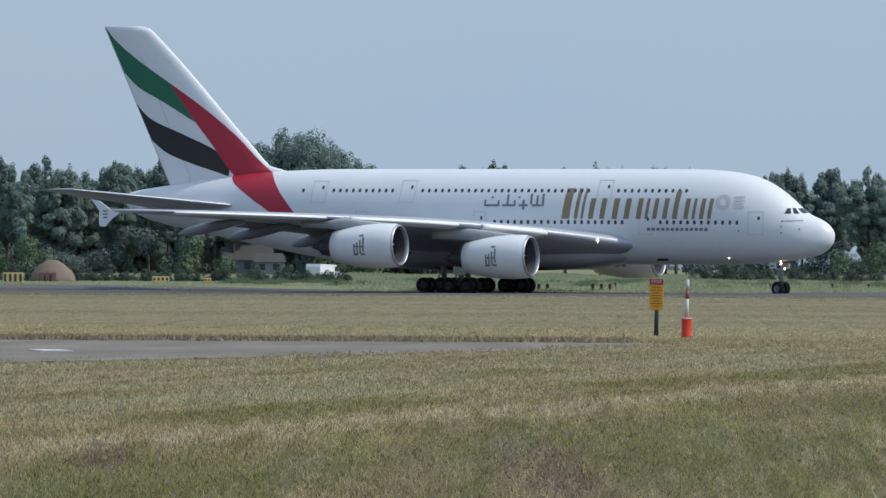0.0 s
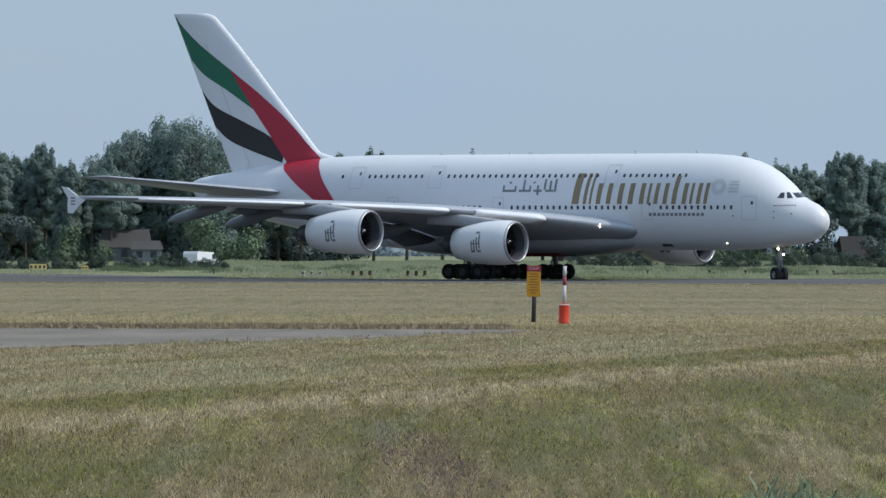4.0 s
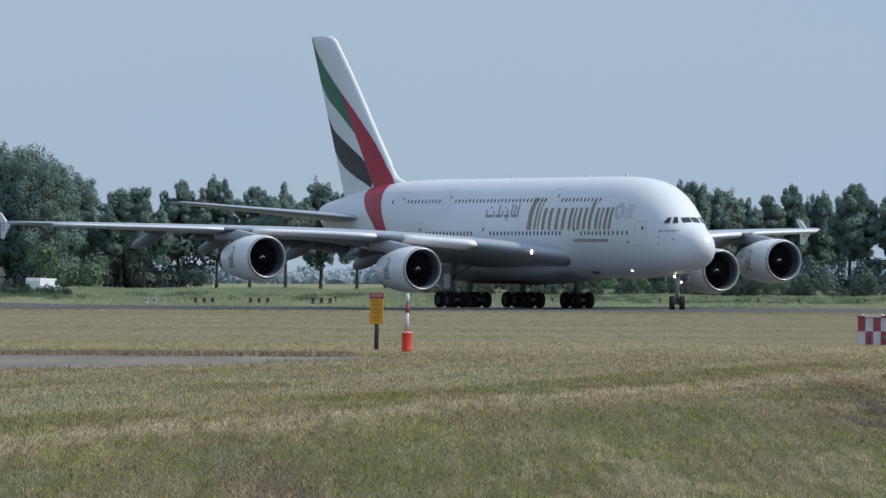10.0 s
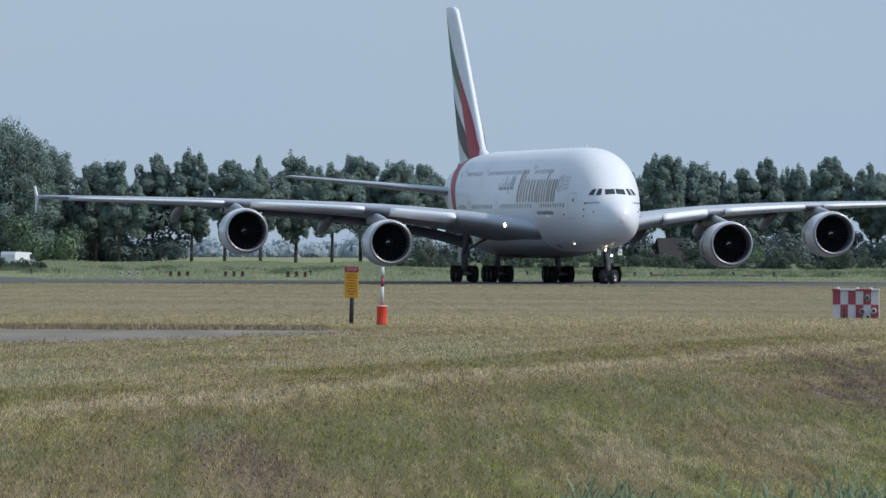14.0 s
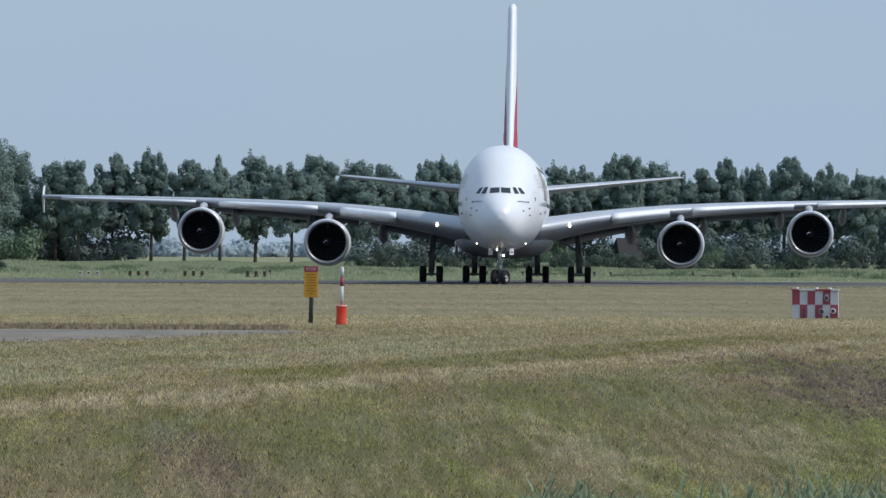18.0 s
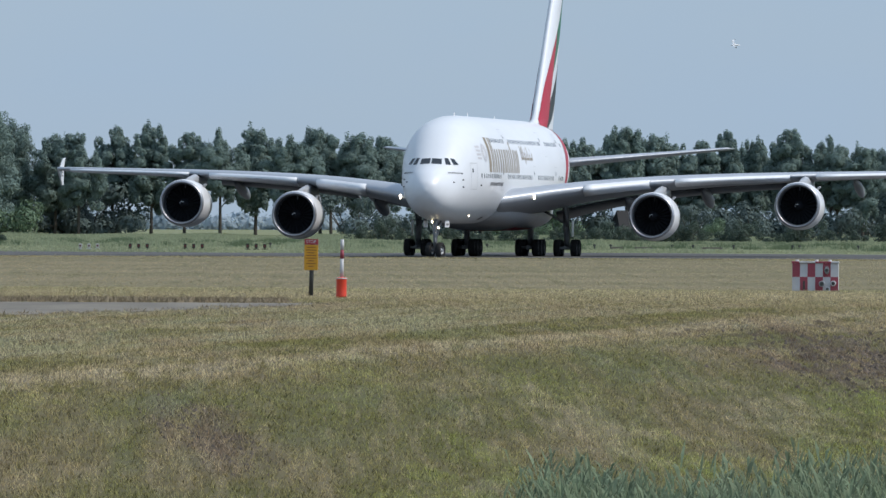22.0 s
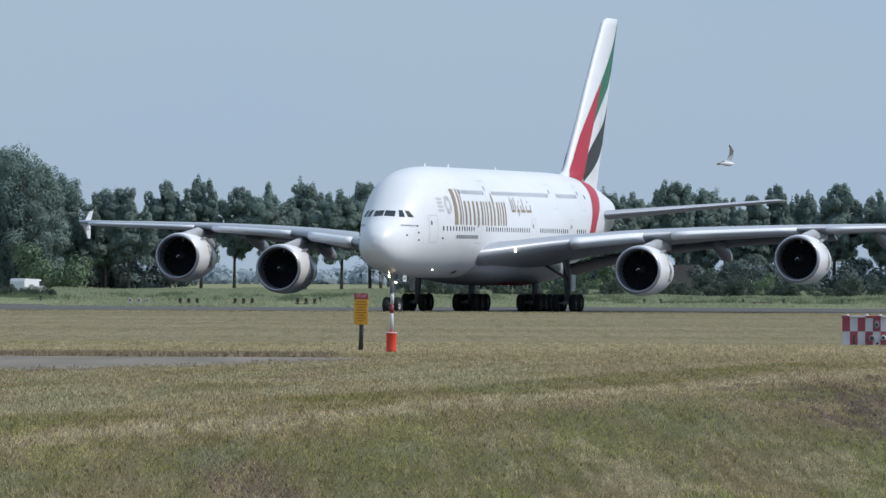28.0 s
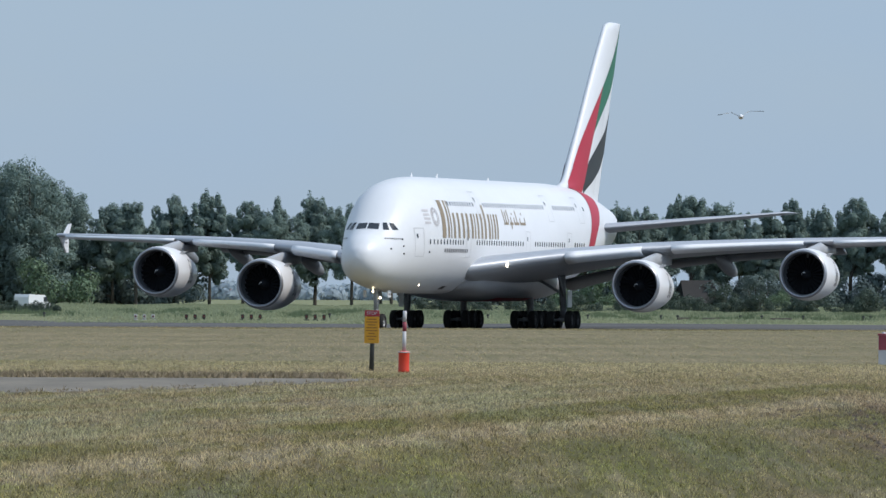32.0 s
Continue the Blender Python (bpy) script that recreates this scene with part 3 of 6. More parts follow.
for e in (-2.53, -2.46, -2.40, -2.34, -2.28):
    plant(low, k, e, 872, 40 * k, 0.23)
    k += 1
for e in np.arange(0.5, 4.9, 0.15):
    plant(low, k, e + rng.uniform(-0.05, 0.05), 962 + rng.uniform(-12, 12), rng.uniform(0, 360), rng.uniform(0.30, 0.55))
    k += 1
for e, q in ((2.27, 0.5), (2.66, 0.62), (2.42, 0.28)):
    plant(low, k, e, FAR - 26, 40 * k, q)
    k += 1
light = [make_bush(91 + i, 7.5, 8.5) for i in range(2)]
for e, q in ((-2.27, 1.25), (-3.35, 0.95), (-4.62, 1.0), (-4.9, 0.9), (1.62, 0.95), (1.85, 0.9), (3.1, 0.55)):
    plant(light, k, e, FAR - 28, 40 * k, q)
    k += 1


# ---- tall grass beyond the taxiway ----
def tall_grass(name, x0, x1, y0, y1, count, tall, mat, seed, label):
    rng = np.random.default_rng(seed)
    p = np.stack([rng.uniform(x0, x1, count), rng.uniform(y0, y1, count), np.full(count, -0.2)], 1)
    p[:, 2] = [height(a, b) for a, b in p[:, :2]]
    h = tall * (0.3 + 0.7 * np.clip((np.degrees(np.arctan2(p[:, 0], p[:, 1])) + 2.3) / 0.12, 0, 1)) * rng.uniform(0.5, 1.1, count) * (0.75 + 0.35 * np.sin(p[:, 0] * 0.31) * np.sin(p[:, 0] * 0.083 + 2))
    a = rng.uniform(0, math.pi, count)
    w = rng.uniform(0.05, 0.15, count)[:, None] * np.stack([np.cos(a), np.sin(a) * 0.3, np.zeros(count)], 1)
    lean = np.stack([rng.normal(0, 0.15, count), rng.normal(0, 0.1, count), h], 1)
    v = np.stack([p - w, p + w, p + lean + w * 0.3, p + lean - w * 0.3], 1).reshape(-1, 3)
    ob = solid(name, v.tolist(), np.arange(count * 4).reshape(-1, 4).tolist(), mat, None, label, smooth=False)
    return tagged(ob, category="grass", kind="stuff")


MEADOW = mottled("meadow_green", (0.30, 0.33, 0.20), (0.42, 0.43, 0.28), 0.05, 0.9, fine=12, per_piece=0.3)
leafy(MEADOW, 0.6)
tall_grass("tall_meadow_grass", -115, 105, 748, 1240, 120000, 0.5, MEADOW, 3, "tall green meadow grass between the taxiway and the trees")
tall_grass("taxiway_far_verge", -115, 105, 704, 750, 26000, 0.22, MEADOW, 4, "short pale grass along the far edge of the taxiway")


RUSH = leafy(mottled("rush_green", (0.150, 0.195, 0.105), (0.215, 0.250, 0.150), 0.08, 0.9, fine=9, per_piece=0.4), 0.5)


def rush_clumps(name, count, label):
    """Rank rushes in clumps along the far edge of the taxiway."""
    rng = np.random.default_rng(33)
    heads = [(x, far_edge(x) + rng.uniform(46, 200), rng.uniform(0.35, 1.0)) for x in rng.uniform(-45, 85, 190)]
    pick = rng.integers(0, len(heads), count)
    H = np.array(heads)[pick]
    q = rng.normal(size=(count, 2))
    p = np.stack([H[:, 0] + q[:, 0] * 1.3 * H[:, 2], H[:, 1] + q[:, 1] * 2.0, np.full(count, -0.2)], 1)
    h = 0.2 + 0.85 * H[:, 2] * rng.uniform(0.5, 1.1, count) * np.exp(-0.3 * q[:, 0] ** 2)
    w = rng.uniform(0.03, 0.09, count)[:, None] * np.array([1.0, 0, 0])
    lean = np.stack([rng.normal(0, 0.12, count), rng.normal(0, 0.1, count), h], 1)
    v = np.stack([p - w, p + w, p + lean], 1).reshape(-1, 3)
    return tagged(solid(name, v.tolist(), np.arange(count * 3).reshape(-1, 3).tolist(), RUSH, None, label, smooth=False), category="rushes", kind="stuff")


rush_clumps("rushes", 26000, "darker green clumps of rushes in the pale meadow")


def blades(name, count, y0, y1, tall, wide, mat, seed, label, power=1.0, east=(-5.2, 4.8), each=3, keep=None, lean=1.1):
    """Tufts of leaning blades over the wedge of ground that is seen, on the lie of the land."""
    rng = np.random.default_rng(seed)
    y = y0 + (y1 - y0) * rng.uniform(0, 1, count) ** power
    x = y * np.tan(np.radians(rng.uniform(east[0], east[1], count)))
    if keep is not None:
        ok = keep(x, y)
        x, y = x[ok], y[ok]
    z = np.array([height(a, b) for a, b in zip(x, y)])
    m = len(x) * each
    p = np.repeat(np.stack([x, y, z], 1), each, 0) + np.concatenate([rng.normal(0, wide * 2.2, (m, 2)), np.full((m, 1), -0.02)], 1)
    h = np.repeat(rng.uniform(0.35, 1.0, len(x)) ** 1.5, each) * tall * rng.uniform(0.6, 1.15, m)
    a = rng.uniform(-1.0, 1.0, m)
    w = (wide * rng.uniform(0.6, 1.2, m))[:, None] * np.stack([np.cos(a), np.sin(a), np.zeros(m)], 1)
    tip = p + np.stack([rng.normal(0, lean, m) * h, rng.normal(0, lean, m) * h, h], 1)
    v = np.stack([p - w, p + w, tip], 1).reshape(-1, 3)
    ob = solid(name, v.tolist(), np.arange(m * 3).reshape(-1, 3).tolist(), mat, None, label, smooth=False)
    return tagged(ob, category="grass", kind="stuff")


def off_track(x, y):
    """Clear of the paved track."""
    return ~((y > np.interp(x, [-30, -17.5, -11, -6, 0.4], [190, 206, 221, 233, 257]) + 3.0 * np.sin(x * 1.7) + 2.5 * np.sin(x * 4.3 + 1)) & (y < 261.5 + 1.2 * np.sin(x * 2.9)) & (x < 1.0))


blades("bank_grass_tufts", 315000, 94, 318, 0.120, 0.009, TUFTS, 21, "short dry tufts of grass on the bank", 1.2, keep=off_track, lean=0.5)
blades("field_grass_tufts", 95000, 262, 568, 0.06, 0.035, STUBBLE, 22, "short mown grass stubble of the airfield", 1.1, each=2)
VERGE = mottled("rank_grass", (0.215, 0.170, 0.105), (0.300, 0.235, 0.155), 0.6, 0.9, fine=8, per_piece=0.6)
blades("verge_grass", 9000, 261.5, 270, 0.22, 0.03, VERGE, 23, "taller rank grass along the far edge of the track", 1.0, (-5.2, -0.1), lean=0.5)
blades("taxiway_verge_grass", 16000, 556, 575, 0.16, 0.03, STUBBLE, 28, "longer grass along the edge of the taxiway", 1.0, each=2, lean=0.5)
blades("track_verge_grass", 5000, 196, 262, 0.16, 0.02, VERGE, 29, "dry brown grass along the near edge of the track", 1.0, (-5.2, 0.3), lean=0.5,
       keep=lambda x, y: np.abs(y - np.interp(x, [-30, -17.5, -11, -6, 0.6], [190, 206, 221, 233, 258])) < 4.5)


def clods(name, beds, label):
    """Crumbled lumps of dug earth, lying on the slope."""
    rng = np.random.default_rng(31)
    v, f = [], []
    for x0, y0, wide, deep, count, size, slant in beds:
        for _ in range(count):
            q = rng.normal(0, 0.5, 2)
            x, y = x0 + q[0] * wide + slant * q[1], y0 + q[1] * deep
            r = size * rng.uniform(0.35, 1.0) ** 1.5
            z, b = height(x, y), len(v)
            for dx, dy, dz in ((1, 0, 0.1), (0.3, 0.9, 0.0), (-0.9, 0.4, 0.15), (-0.7, -0.7, 0.0), (0.5, -0.8, 0.1)):
                v.append((x + dx * r * rng.uniform(0.7, 1.3), y + dy * r * rng.uniform(0.7, 1.3), z - 0.02 + dz * r))
            v.append((x + rng.normal(0, 0.25) * r, y + rng.normal(0, 0.25) * r, z + r * rng.uniform(0.5, 0.95)))
            f += [(b + k, b + (k + 1) % 5, b + 5) for k in range(5)]
    return tagged(solid(name, v, f, SOIL, None, label, smooth=False), category="soil", kind="stuff")


SOIL = mottled("dug_soil", (0.070, 0.054, 0.044), (0.135, 0.105, 0.082), 2.0, 0.95, fine=6, per_piece=0.7)
clods("soil_clods", ((-1.9, 129, 0.75, 7, 420, 0.060, -0.25), (-1.0, 122.5, 0.6, 6, 260, 0.055, -0.25), (-8.1, 116.1, 0.4, 3, 60, 0.05, 0), (15.2, 184, 4.0, 20, 1500, 0.11, -0.6), (13.0, 168, 2.0, 12, 420, 0.09, -0.4)),
      "crumbled brown clods of dug earth on the bank")
REED = mottled("reed_green", (0.125, 0.175, 0.095), (0.250, 0.290, 0.185), 0.9, 0.7, fine=6, per_piece=0.8)
leafy(REED, 0.4)


def reeds(name, count, label):
    """Leafy reed stems in clumps: each a thin stalk with long leaves that rise and arch outwards."""
    rng = np.random.default_rng(25)
    v, f = [], []
    heads = [(y * math.tan(radians(e)), y, s) for e, y, s in zip(rng.uniform(1.80, 5.3, 46), rng.uniform(83, 92, 46), rng.uniform(0.55, 1.0, 46)) if e > 2.1 or s > 0.75]
    for i in range(count):
        cx, cy, cs = heads[rng.integers(len(heads))]
        x, y = cx + rng.normal(0, 0.22), cy + rng.normal(0, 0.5)
        z = height(x, y) - 0.05
        tall = 1.64 * cs * rng.uniform(0.72, 1.04)
        lx, ly = rng.normal(0, 0.09, 2) * tall
        b = len(v)
        v += [(x - 0.008, y, z), (x + 0.008, y, z), (x + lx, y + ly, z + tall)]
        f.append((b, b + 1, b + 2))
        for k in range(8):
            u = 0.35 + 0.62 * k / 7 + rng.uniform(-0.03, 0.03)
            a = rng.uniform(0, 6.283)
            ln, wd = rng.uniform(0.20, 0.36), rng.uniform(0.006, 0.012)
            px, py, pz = x + lx * u, y + ly * u, z + tall * u
            dx, dy = math.cos(a), math.sin(a)
            mx, my, mz = px + dx * ln * 0.22, py + dy * ln * 0.22, pz + ln * 0.62
            b = len(v)
            v += [(px, py, pz), (mx - dy * wd - wd, my + dx * wd, mz), (px + dx * ln * 0.5, py + dy * ln * 0.5, pz + ln * rng.uniform(0.75, 1.1)), (mx + dy * wd + wd, my - dx * wd, mz)]
            f.append((b, b + 1, b + 2, b + 3))
    return tagged(solid(name, v, f, REED, None, label, smooth=False), category="reeds", kind="stuff")


reeds("ditch_reeds", 2700, "tall blue-green reeds growing out of the ditch")


# ---- the airliner ----
REF = 34.0  # the origin lies this far behind the nose, on the ground


def P(s, lat, z):
    """s metres behind the nose, lat to the right wing, z above the ground."""
    return (REF - s, -lat, z)


plane = tagged(new("airliner"), "white four-engined double-deck airliner with green, red and black tail", "airplane")
f_top = curve_through([0, 0.12, 0.4, 0.95, 2.4, 3.2, 4.05, 6.2, 8.3, 10.6, 12.5, 15, 48, 54, 60, 66, 70, 70.4], [5.15, 5.62, 5.98, 6.45, 7.12, 7.72, 8.48, 9.95, 10.66, 10.97, 11.08, 11.12, 11.12, 10.95, 10.45, 9.6, 8.95, 8.75])
f_bot = curve_through([0, 0.12, 0.4, 0.9, 1.5, 3.54, 5.76, 9.57, 13, 44, 50, 55, 60.2, 63.7, 67.6, 69.9, 70.4], [5.05, 4.6, 4.18, 3.75, 3.42, 3.0, 2.76, 2.56, 2.52, 2.52, 2.95, 3.80, 4.82, 5.5, 6.3, 7.3, 7.85])
f_wid = curve_through([0, 0.12, 0.4, 0.9, 2, 3.6, 6, 9, 13, 46, 50, 55, 60, 64, 67.6, 70, 70.4], [0.05, 0.46, 0.84, 1.22, 1.72, 2.18, 2.78, 3.33, 3.57, 3.57, 3.48, 3.1, 2.45, 1.85, 1.2, 0.6, 0.42])
POW = 2.15


def hull(s):
    """The section at s: half width, the height of its waist, and its reach above and below."""
    zt, zb = f_top(s), f_bot(s)
    zc = zb + (zt - zb) * 0.45
    return f_wid(s), zc, zt - zc, zc - zb


def hull_side(s, z):
    """The half width of the hull at height z."""
    w, zc, up, dn = hull(s)
    q = abs((z - zc) / (up if z > zc else dn))
    return w * max(0.0, 1 - min(q, 1) ** POW) ** (1 / POW)


def hull_ring(s, n=112, grow=0.0):
    w, zc, up, dn = hull(s)
    row = []
    for j in range(n):
        a = 2 * math.pi * j / n
        c, d = math.cos(a), math.sin(a)
        y = math.copysign(abs(c) ** (2 / POW), c) * (w + grow)
        z = zc + math.copysign(abs(d) ** (2 / POW), d) * ((up if d > 0 else dn) + grow)
        row.append(P(s, y, z))
    return row


stations = [0, 0.03, 0.08, 0.16, 0.28, 0.45, 0.65, 0.9, 1.2, 1.6, 2.0, 2.4, 2.8, 3.3, 3.9, 4.6, 5.4, 6.4, 7.5, 8.8, 10.2, 12, 14, 18, 24, 32, 40, 44, 46, 48, 50, 52, 54, 56, 58, 60, 62, 64, 66, 67.5, 69, 69.8, 70.2, 70.4]
rings("fuselage", [hull_ring(s) for s in stations], WHITE, plane, "glossy white double-deck fuselage")

# the swollen fairing at the wing root
b_bot = curve_through([19, 22, 25, 30, 38, 43, 47], [2.9, 2.3, 2.05, 1.95, 1.95, 2.2, 3.0])
b_wid = curve_through([19, 22, 25, 30, 38, 43, 47], [2.2, 3.6, 4.0, 4.1, 4.0, 3.6, 2.0])
b_top = curve_through([19, 22, 25, 30, 38, 43, 47], [4.2, 5.0, 5.3, 5.4, 5.3, 5.0, 4.2])
rows = []
for s in np.linspace(19, 47, 24):
    w, zt, zb = b_wid(s), b_top(s), b_bot(s)
    zc = (zt + zb) / 2
    row = []
    for j in range(40):
        c, d = math.cos(2 * math.pi * j / 40), math.sin(2 * math.pi * j / 40)
        row.append(P(s, math.copysign(abs(c) ** 0.72, c) * w, zc + math.copysign(abs(d) ** 0.72, d) * (zt - zb) / 2))
    rows.append(row)
rings("belly_fairing", rows, BELLY, plane, "pale grey belly fairing under the wing root")


def foil(n=14):
    """A closed wing section of unit chord: along, up (share of thickness)."""
    xs = [0.5 * (1 - math.cos(math.pi * i / n)) for i in range(n + 1)]
    up = [(x, 1.0 * (2.969 * math.sqrt(x) - 1.26 * x - 3.516 * x**2 + 2.843 * x**3 - 1.036 * x**4) / 1.0) for x in xs]
    return [(x, t) for x, t in reversed(up)] + [(x, -0.8 * t) for x, t in up[1:-1]]


SECTION = foil()
w_le = curve_through([2.5, 3.6, 6, 9, 15, 26, 38.2, 39.3, 39.9, 40.2], [17.6, 18.6, 21.2, 24.2, 29.3, 37.6, 46.66, 47.9, 49.3, 50.8])
w_te = curve_through([2.5, 8, 14, 26, 39.6, 40.2], [40.0, 40.4, 41.6, 46.8, 51.9, 52.4])
w_z = curve_through([2.5, 3.6, 8, 15, 25, 39.6], [3.95, 4.15, 5.0, 5.85, 6.45, 6.95])
w_t = curve_through([2.5, 3.6, 8, 15, 26, 39.6], [2.5, 2.3, 1.75, 1.25, 0.8, 0.36])


def wing_row(lat, side, a=0.0, b=1.0, thick=1.0, drop=0.0, ahead=0.0):
    le, te = w_le(lat), w_te(lat)
    chord, t = te - le, w_t(lat) * thick * 0.5
    row = []
    for x, u in SECTION:
        xx = a + (b - a) * x
        row.append(P(le + chord * xx - ahead, side * lat, w_z(lat) + 0.25 * t + u * t - 0.035 * chord * xx + drop))
    return row


def one_wing(side):
    lats = [2.6, 3.2, 3.8, 4.6, 5.6, 7, 9, 11.5, 14, 17, 20, 23, 26, 29, 32, 35, 37.5, 38.4, 39.2, 39.7, 40.0, 40.2]
    w = rings("wing", [wing_row(a, side) for a in lats], GREYP, plane, "pale grey swept wing")
    # leading-edge slats, let down a little, with gaps at the pylons
    for a, b in ((8.9, 13.7), (15.6, 24.2), (26.2, 38.2)):
        rows = []
        for lat in np.linspace(a, b, 8):
            le, chord, half = w_le(lat), w_te(lat) - w_le(lat), 0.5 * w_t(lat)
            reach = (1.2 + 1.0 * (1 - lat / 40)) / chord

            def nose(q, grow, ahead, drop):
                """A point round the wing's nose: q from -1 on the chin to 1 on the top."""
                x = reach * (q * q if q > 0 else 0.55 * q * q)
                u = (2.969 * math.sqrt(x) - 1.26 * x - 3.516 * x**2 + 2.843 * x**3) * (1 if q > 0 else -0.8)
                return P(le + chord * x - ahead, side * lat, w_z(lat) + 0.25 * half + u * half * grow - 0.035 * chord * x - drop)

            row = [nose(-1 + k / 8, 1.05, 0.20, 0.10) for k in range(17)] + [nose(-1 + k / 8, 0.97, 0.13, 0.10) for k in range(16, -1, -1)]
            rows.append(row)
        rings("slat", rows, SLAT, w, "white leading-edge slat")
    # fence at the tip
    prof = [(50.9, 6.8), (51.6, 7.0), (52.9, 7.85), (53.6, 7.95), (53.1, 7.3), (52.85, 6.95), (52.9, 6.4), (52.85, 5.65), (52.3, 5.6), (51.6, 6.3)]
    rings("wingtip_fence", [[P(s, side * y, z) for s, z in prof] for y in (40.1, 40.22)], WHITE, w, "white wingtip fence with a small emblem").data.polygons.foreach_set("use_smooth", [False] * 12)
    for y in (40.09, 40.235):
        for z in (6.35, 6.62, 6.89):
            solid("emblem_bar", [P(s, side * y, q) for s, q in ((52.05, z), (52.5, z), (52.5, z + 0.13), (52.05, z + 0.13))], [(0, 1, 2, 3)], GREYL, w, "plain grey emblem bar")
    # flap track fairings, their tails hanging behind the wing
    for lat in (10.5, 16.6, 23.2, 28.6):
        te, wide = w_te(lat), 0.80 - 0.009 * lat
        z0, z1 = w_z(lat) - 0.3 * w_t(lat) - 0.025 * (te - w_le(lat)), w_z(lat) - 2.0 + 0.022 * (lat - 10)
        rows = []
        for u in np.linspace(0, 1, 14):
            r = max(0.02, 1.75 * wide * (u + 0.02) ** 0.7 * (1.0 - u) ** 0.5)
            zc = z0 + (z1 - z0) * u**1.2
            rows.append([P(te - 3.4 + 6.6 * u, side * (lat + 0.8 * r * math.cos(q)), zc + 1.15 * r * math.sin(q)) for q in np.linspace(0, 2 * math.pi, 15)[:-1]])
        rings("flap_fairing", rows, UNDER, w, "flap-track fairing in shade-darkened grey")
    # flaps a little out
    for a, b in ((4.4, 11.5), (12.5, 25.0)):
        rows = []
        for lat in np.linspace(a, b, 6):
            te, ch = w_te(lat), 0.17 * (w_te(lat) - w_le(lat))
            z = w_z(lat) - 0.035 * (w_te(lat) - w_le(lat)) - 0.12
            rows.append([P(te - 0.8 + ch * x, side * lat, z + 0.26 * u - 0.20 * ch * x) for x, u in SECTION])
        rings("flap", rows, UNDER, w, "flap in shade-darkened grey, let down a little")
    return w


wings = {side: one_wing(side) for side in (1, -1)}


def tail_plane(side):
    le = curve_through([1.5, 15.2], [57.3, 68.3])
    te = curve_through([1.5, 15.2], [68.0, 72.2])
    rows = []
    for lat in (1.2, 3, 6, 10, 13, 14.8, 15.2):
        t = (0.95 - 0.045 * lat) * (0.3 if lat > 15 else 1) * 0.5
        z = 7.48 + 0.105 * lat
        rows.append([P(le(lat) + (te(lat) - le(lat)) * x, side * lat, z + u * t) for x, u in SECTION])
    return rings("tailplane", rows, GREYP, plane, "grey horizontal tailplane")


tail_plane(1), tail_plane(-1)

fin_le = curve_through([9.6, 10.9, 11.3, 12.5, 23.5, 24.1, 24.35], [52.0, 53.6, 55.5, 56.75, 67.4, 68.1, 69.0])
fin_te = curve_through([9.0, 24.35], [65.7, 72.85])


def fin_half(s, z):
    """The fin's half thickness."""
    le, te = fin_le(z), fin_te(z)
    x = min(max((s - le) / (te - le), 0.0), 1.0)
    t = (0.62 - 0.016 * (z - 9)) * (1 - step(24.0, 24.4, z) * 0.5)
    return max(0.0, t * (2.969 * math.sqrt(x) - 1.26 * x - 3.516 * x**2 + 2.843 * x**3 - 1.036 * x**4))


rows = []
for z in (9.0, 9.8, 10.4, 10.8, 11.1, 11.4, 12, 13, 15, 17, 19, 21, 22.5, 23.4, 23.8, 24.1, 24.28, 24.35):
    le, te = fin_le(z), fin_te(z)
    xs2 = [0.5 * (1 - math.cos(math.pi * i / 14)) for i in range(15)]
    row = [P(le + (te - le) * x, fin_half(le + (te - le) * x, z), z) for x in xs2]
    row += [P(le + (te - le) * x, -fin_half(le + (te - le) * x, z), z) for x in xs2[-2:0:-1]]
    rows.append(row)
rings("fin", rows, WHITE, plane, "tall white tail fin")


# painted bands, each lying on the skin it is painted on
def smooth_line(pts, n):
    pts = [np.array(p, float) for p in pts]
    out = []
    for i in range(len(pts) - 1):
        p0, p1, p2, p3 = pts[max(i - 1, 0)], pts[i], pts[i + 1], pts[min(i + 2, len(pts) - 1)]
        for t in np.linspace(0, 1, n, endpoint=False):
            out.append(0.5 * (2 * p1 + (p2 - p0) * t + (2 * p0 - 5 * p1 + 4 * p2 - p3) * t * t + (3 * p1 - p0 - 3 * p2 + p3) * t**3))
    out.append(pts[-1])
    d = np.concatenate([[0], np.cumsum([np.linalg.norm(out[i + 1] - out[i]) for i in range(len(out) - 1)])])
    u = np.linspace(0, d[-1], 72)
    arr = np.array(out)
    return [np.array([np.interp(q, d, arr[:, 0]), np.interp(q, d, arr[:, 1])]) for q in u]


def skin(s, z, side, lift=0.012):
    """A point on the aeroplane's side: the fin where there is one, and the hull below it."""
    if z >= f_top(s) - 0.05 and z > 10.5 and s < fin_le(z) + 0.03:
        s = fin_le(z) + 0.03
    y = hull_side(s, z) if z < f_top(s) - 0.02 else 0.0
    if z > 9.0 and fin_le(z) <= s <= fin_te(z):
        y = max(y, fin_half(s, z))
    elif z > f_top(s) - 1.3:
        return P(s, side * (y + lift), z + 0.03)
    return P(s, side * (y + lift), z)


def band(name, one, two, side, mat, label, parent=plane, across=14, lift=0.018):
    a, b = smooth_line(one, 10), smooth_line(two, 10)
    verts, faces, n = [], [], across + 1
    for p, q in zip(a, b):
        for k in range(n):
            s, z = p + (q - p) * k / across
            verts.append(skin(s, z, side, lift))
    for i in range(len(a) - 1):
        for k in range(across):
            faces.append((i * n + k, i * n + k + 1, (i + 1) * n + k + 1, (i + 1) * n + k))
    return solid(name, verts, faces, mat, parent, label)


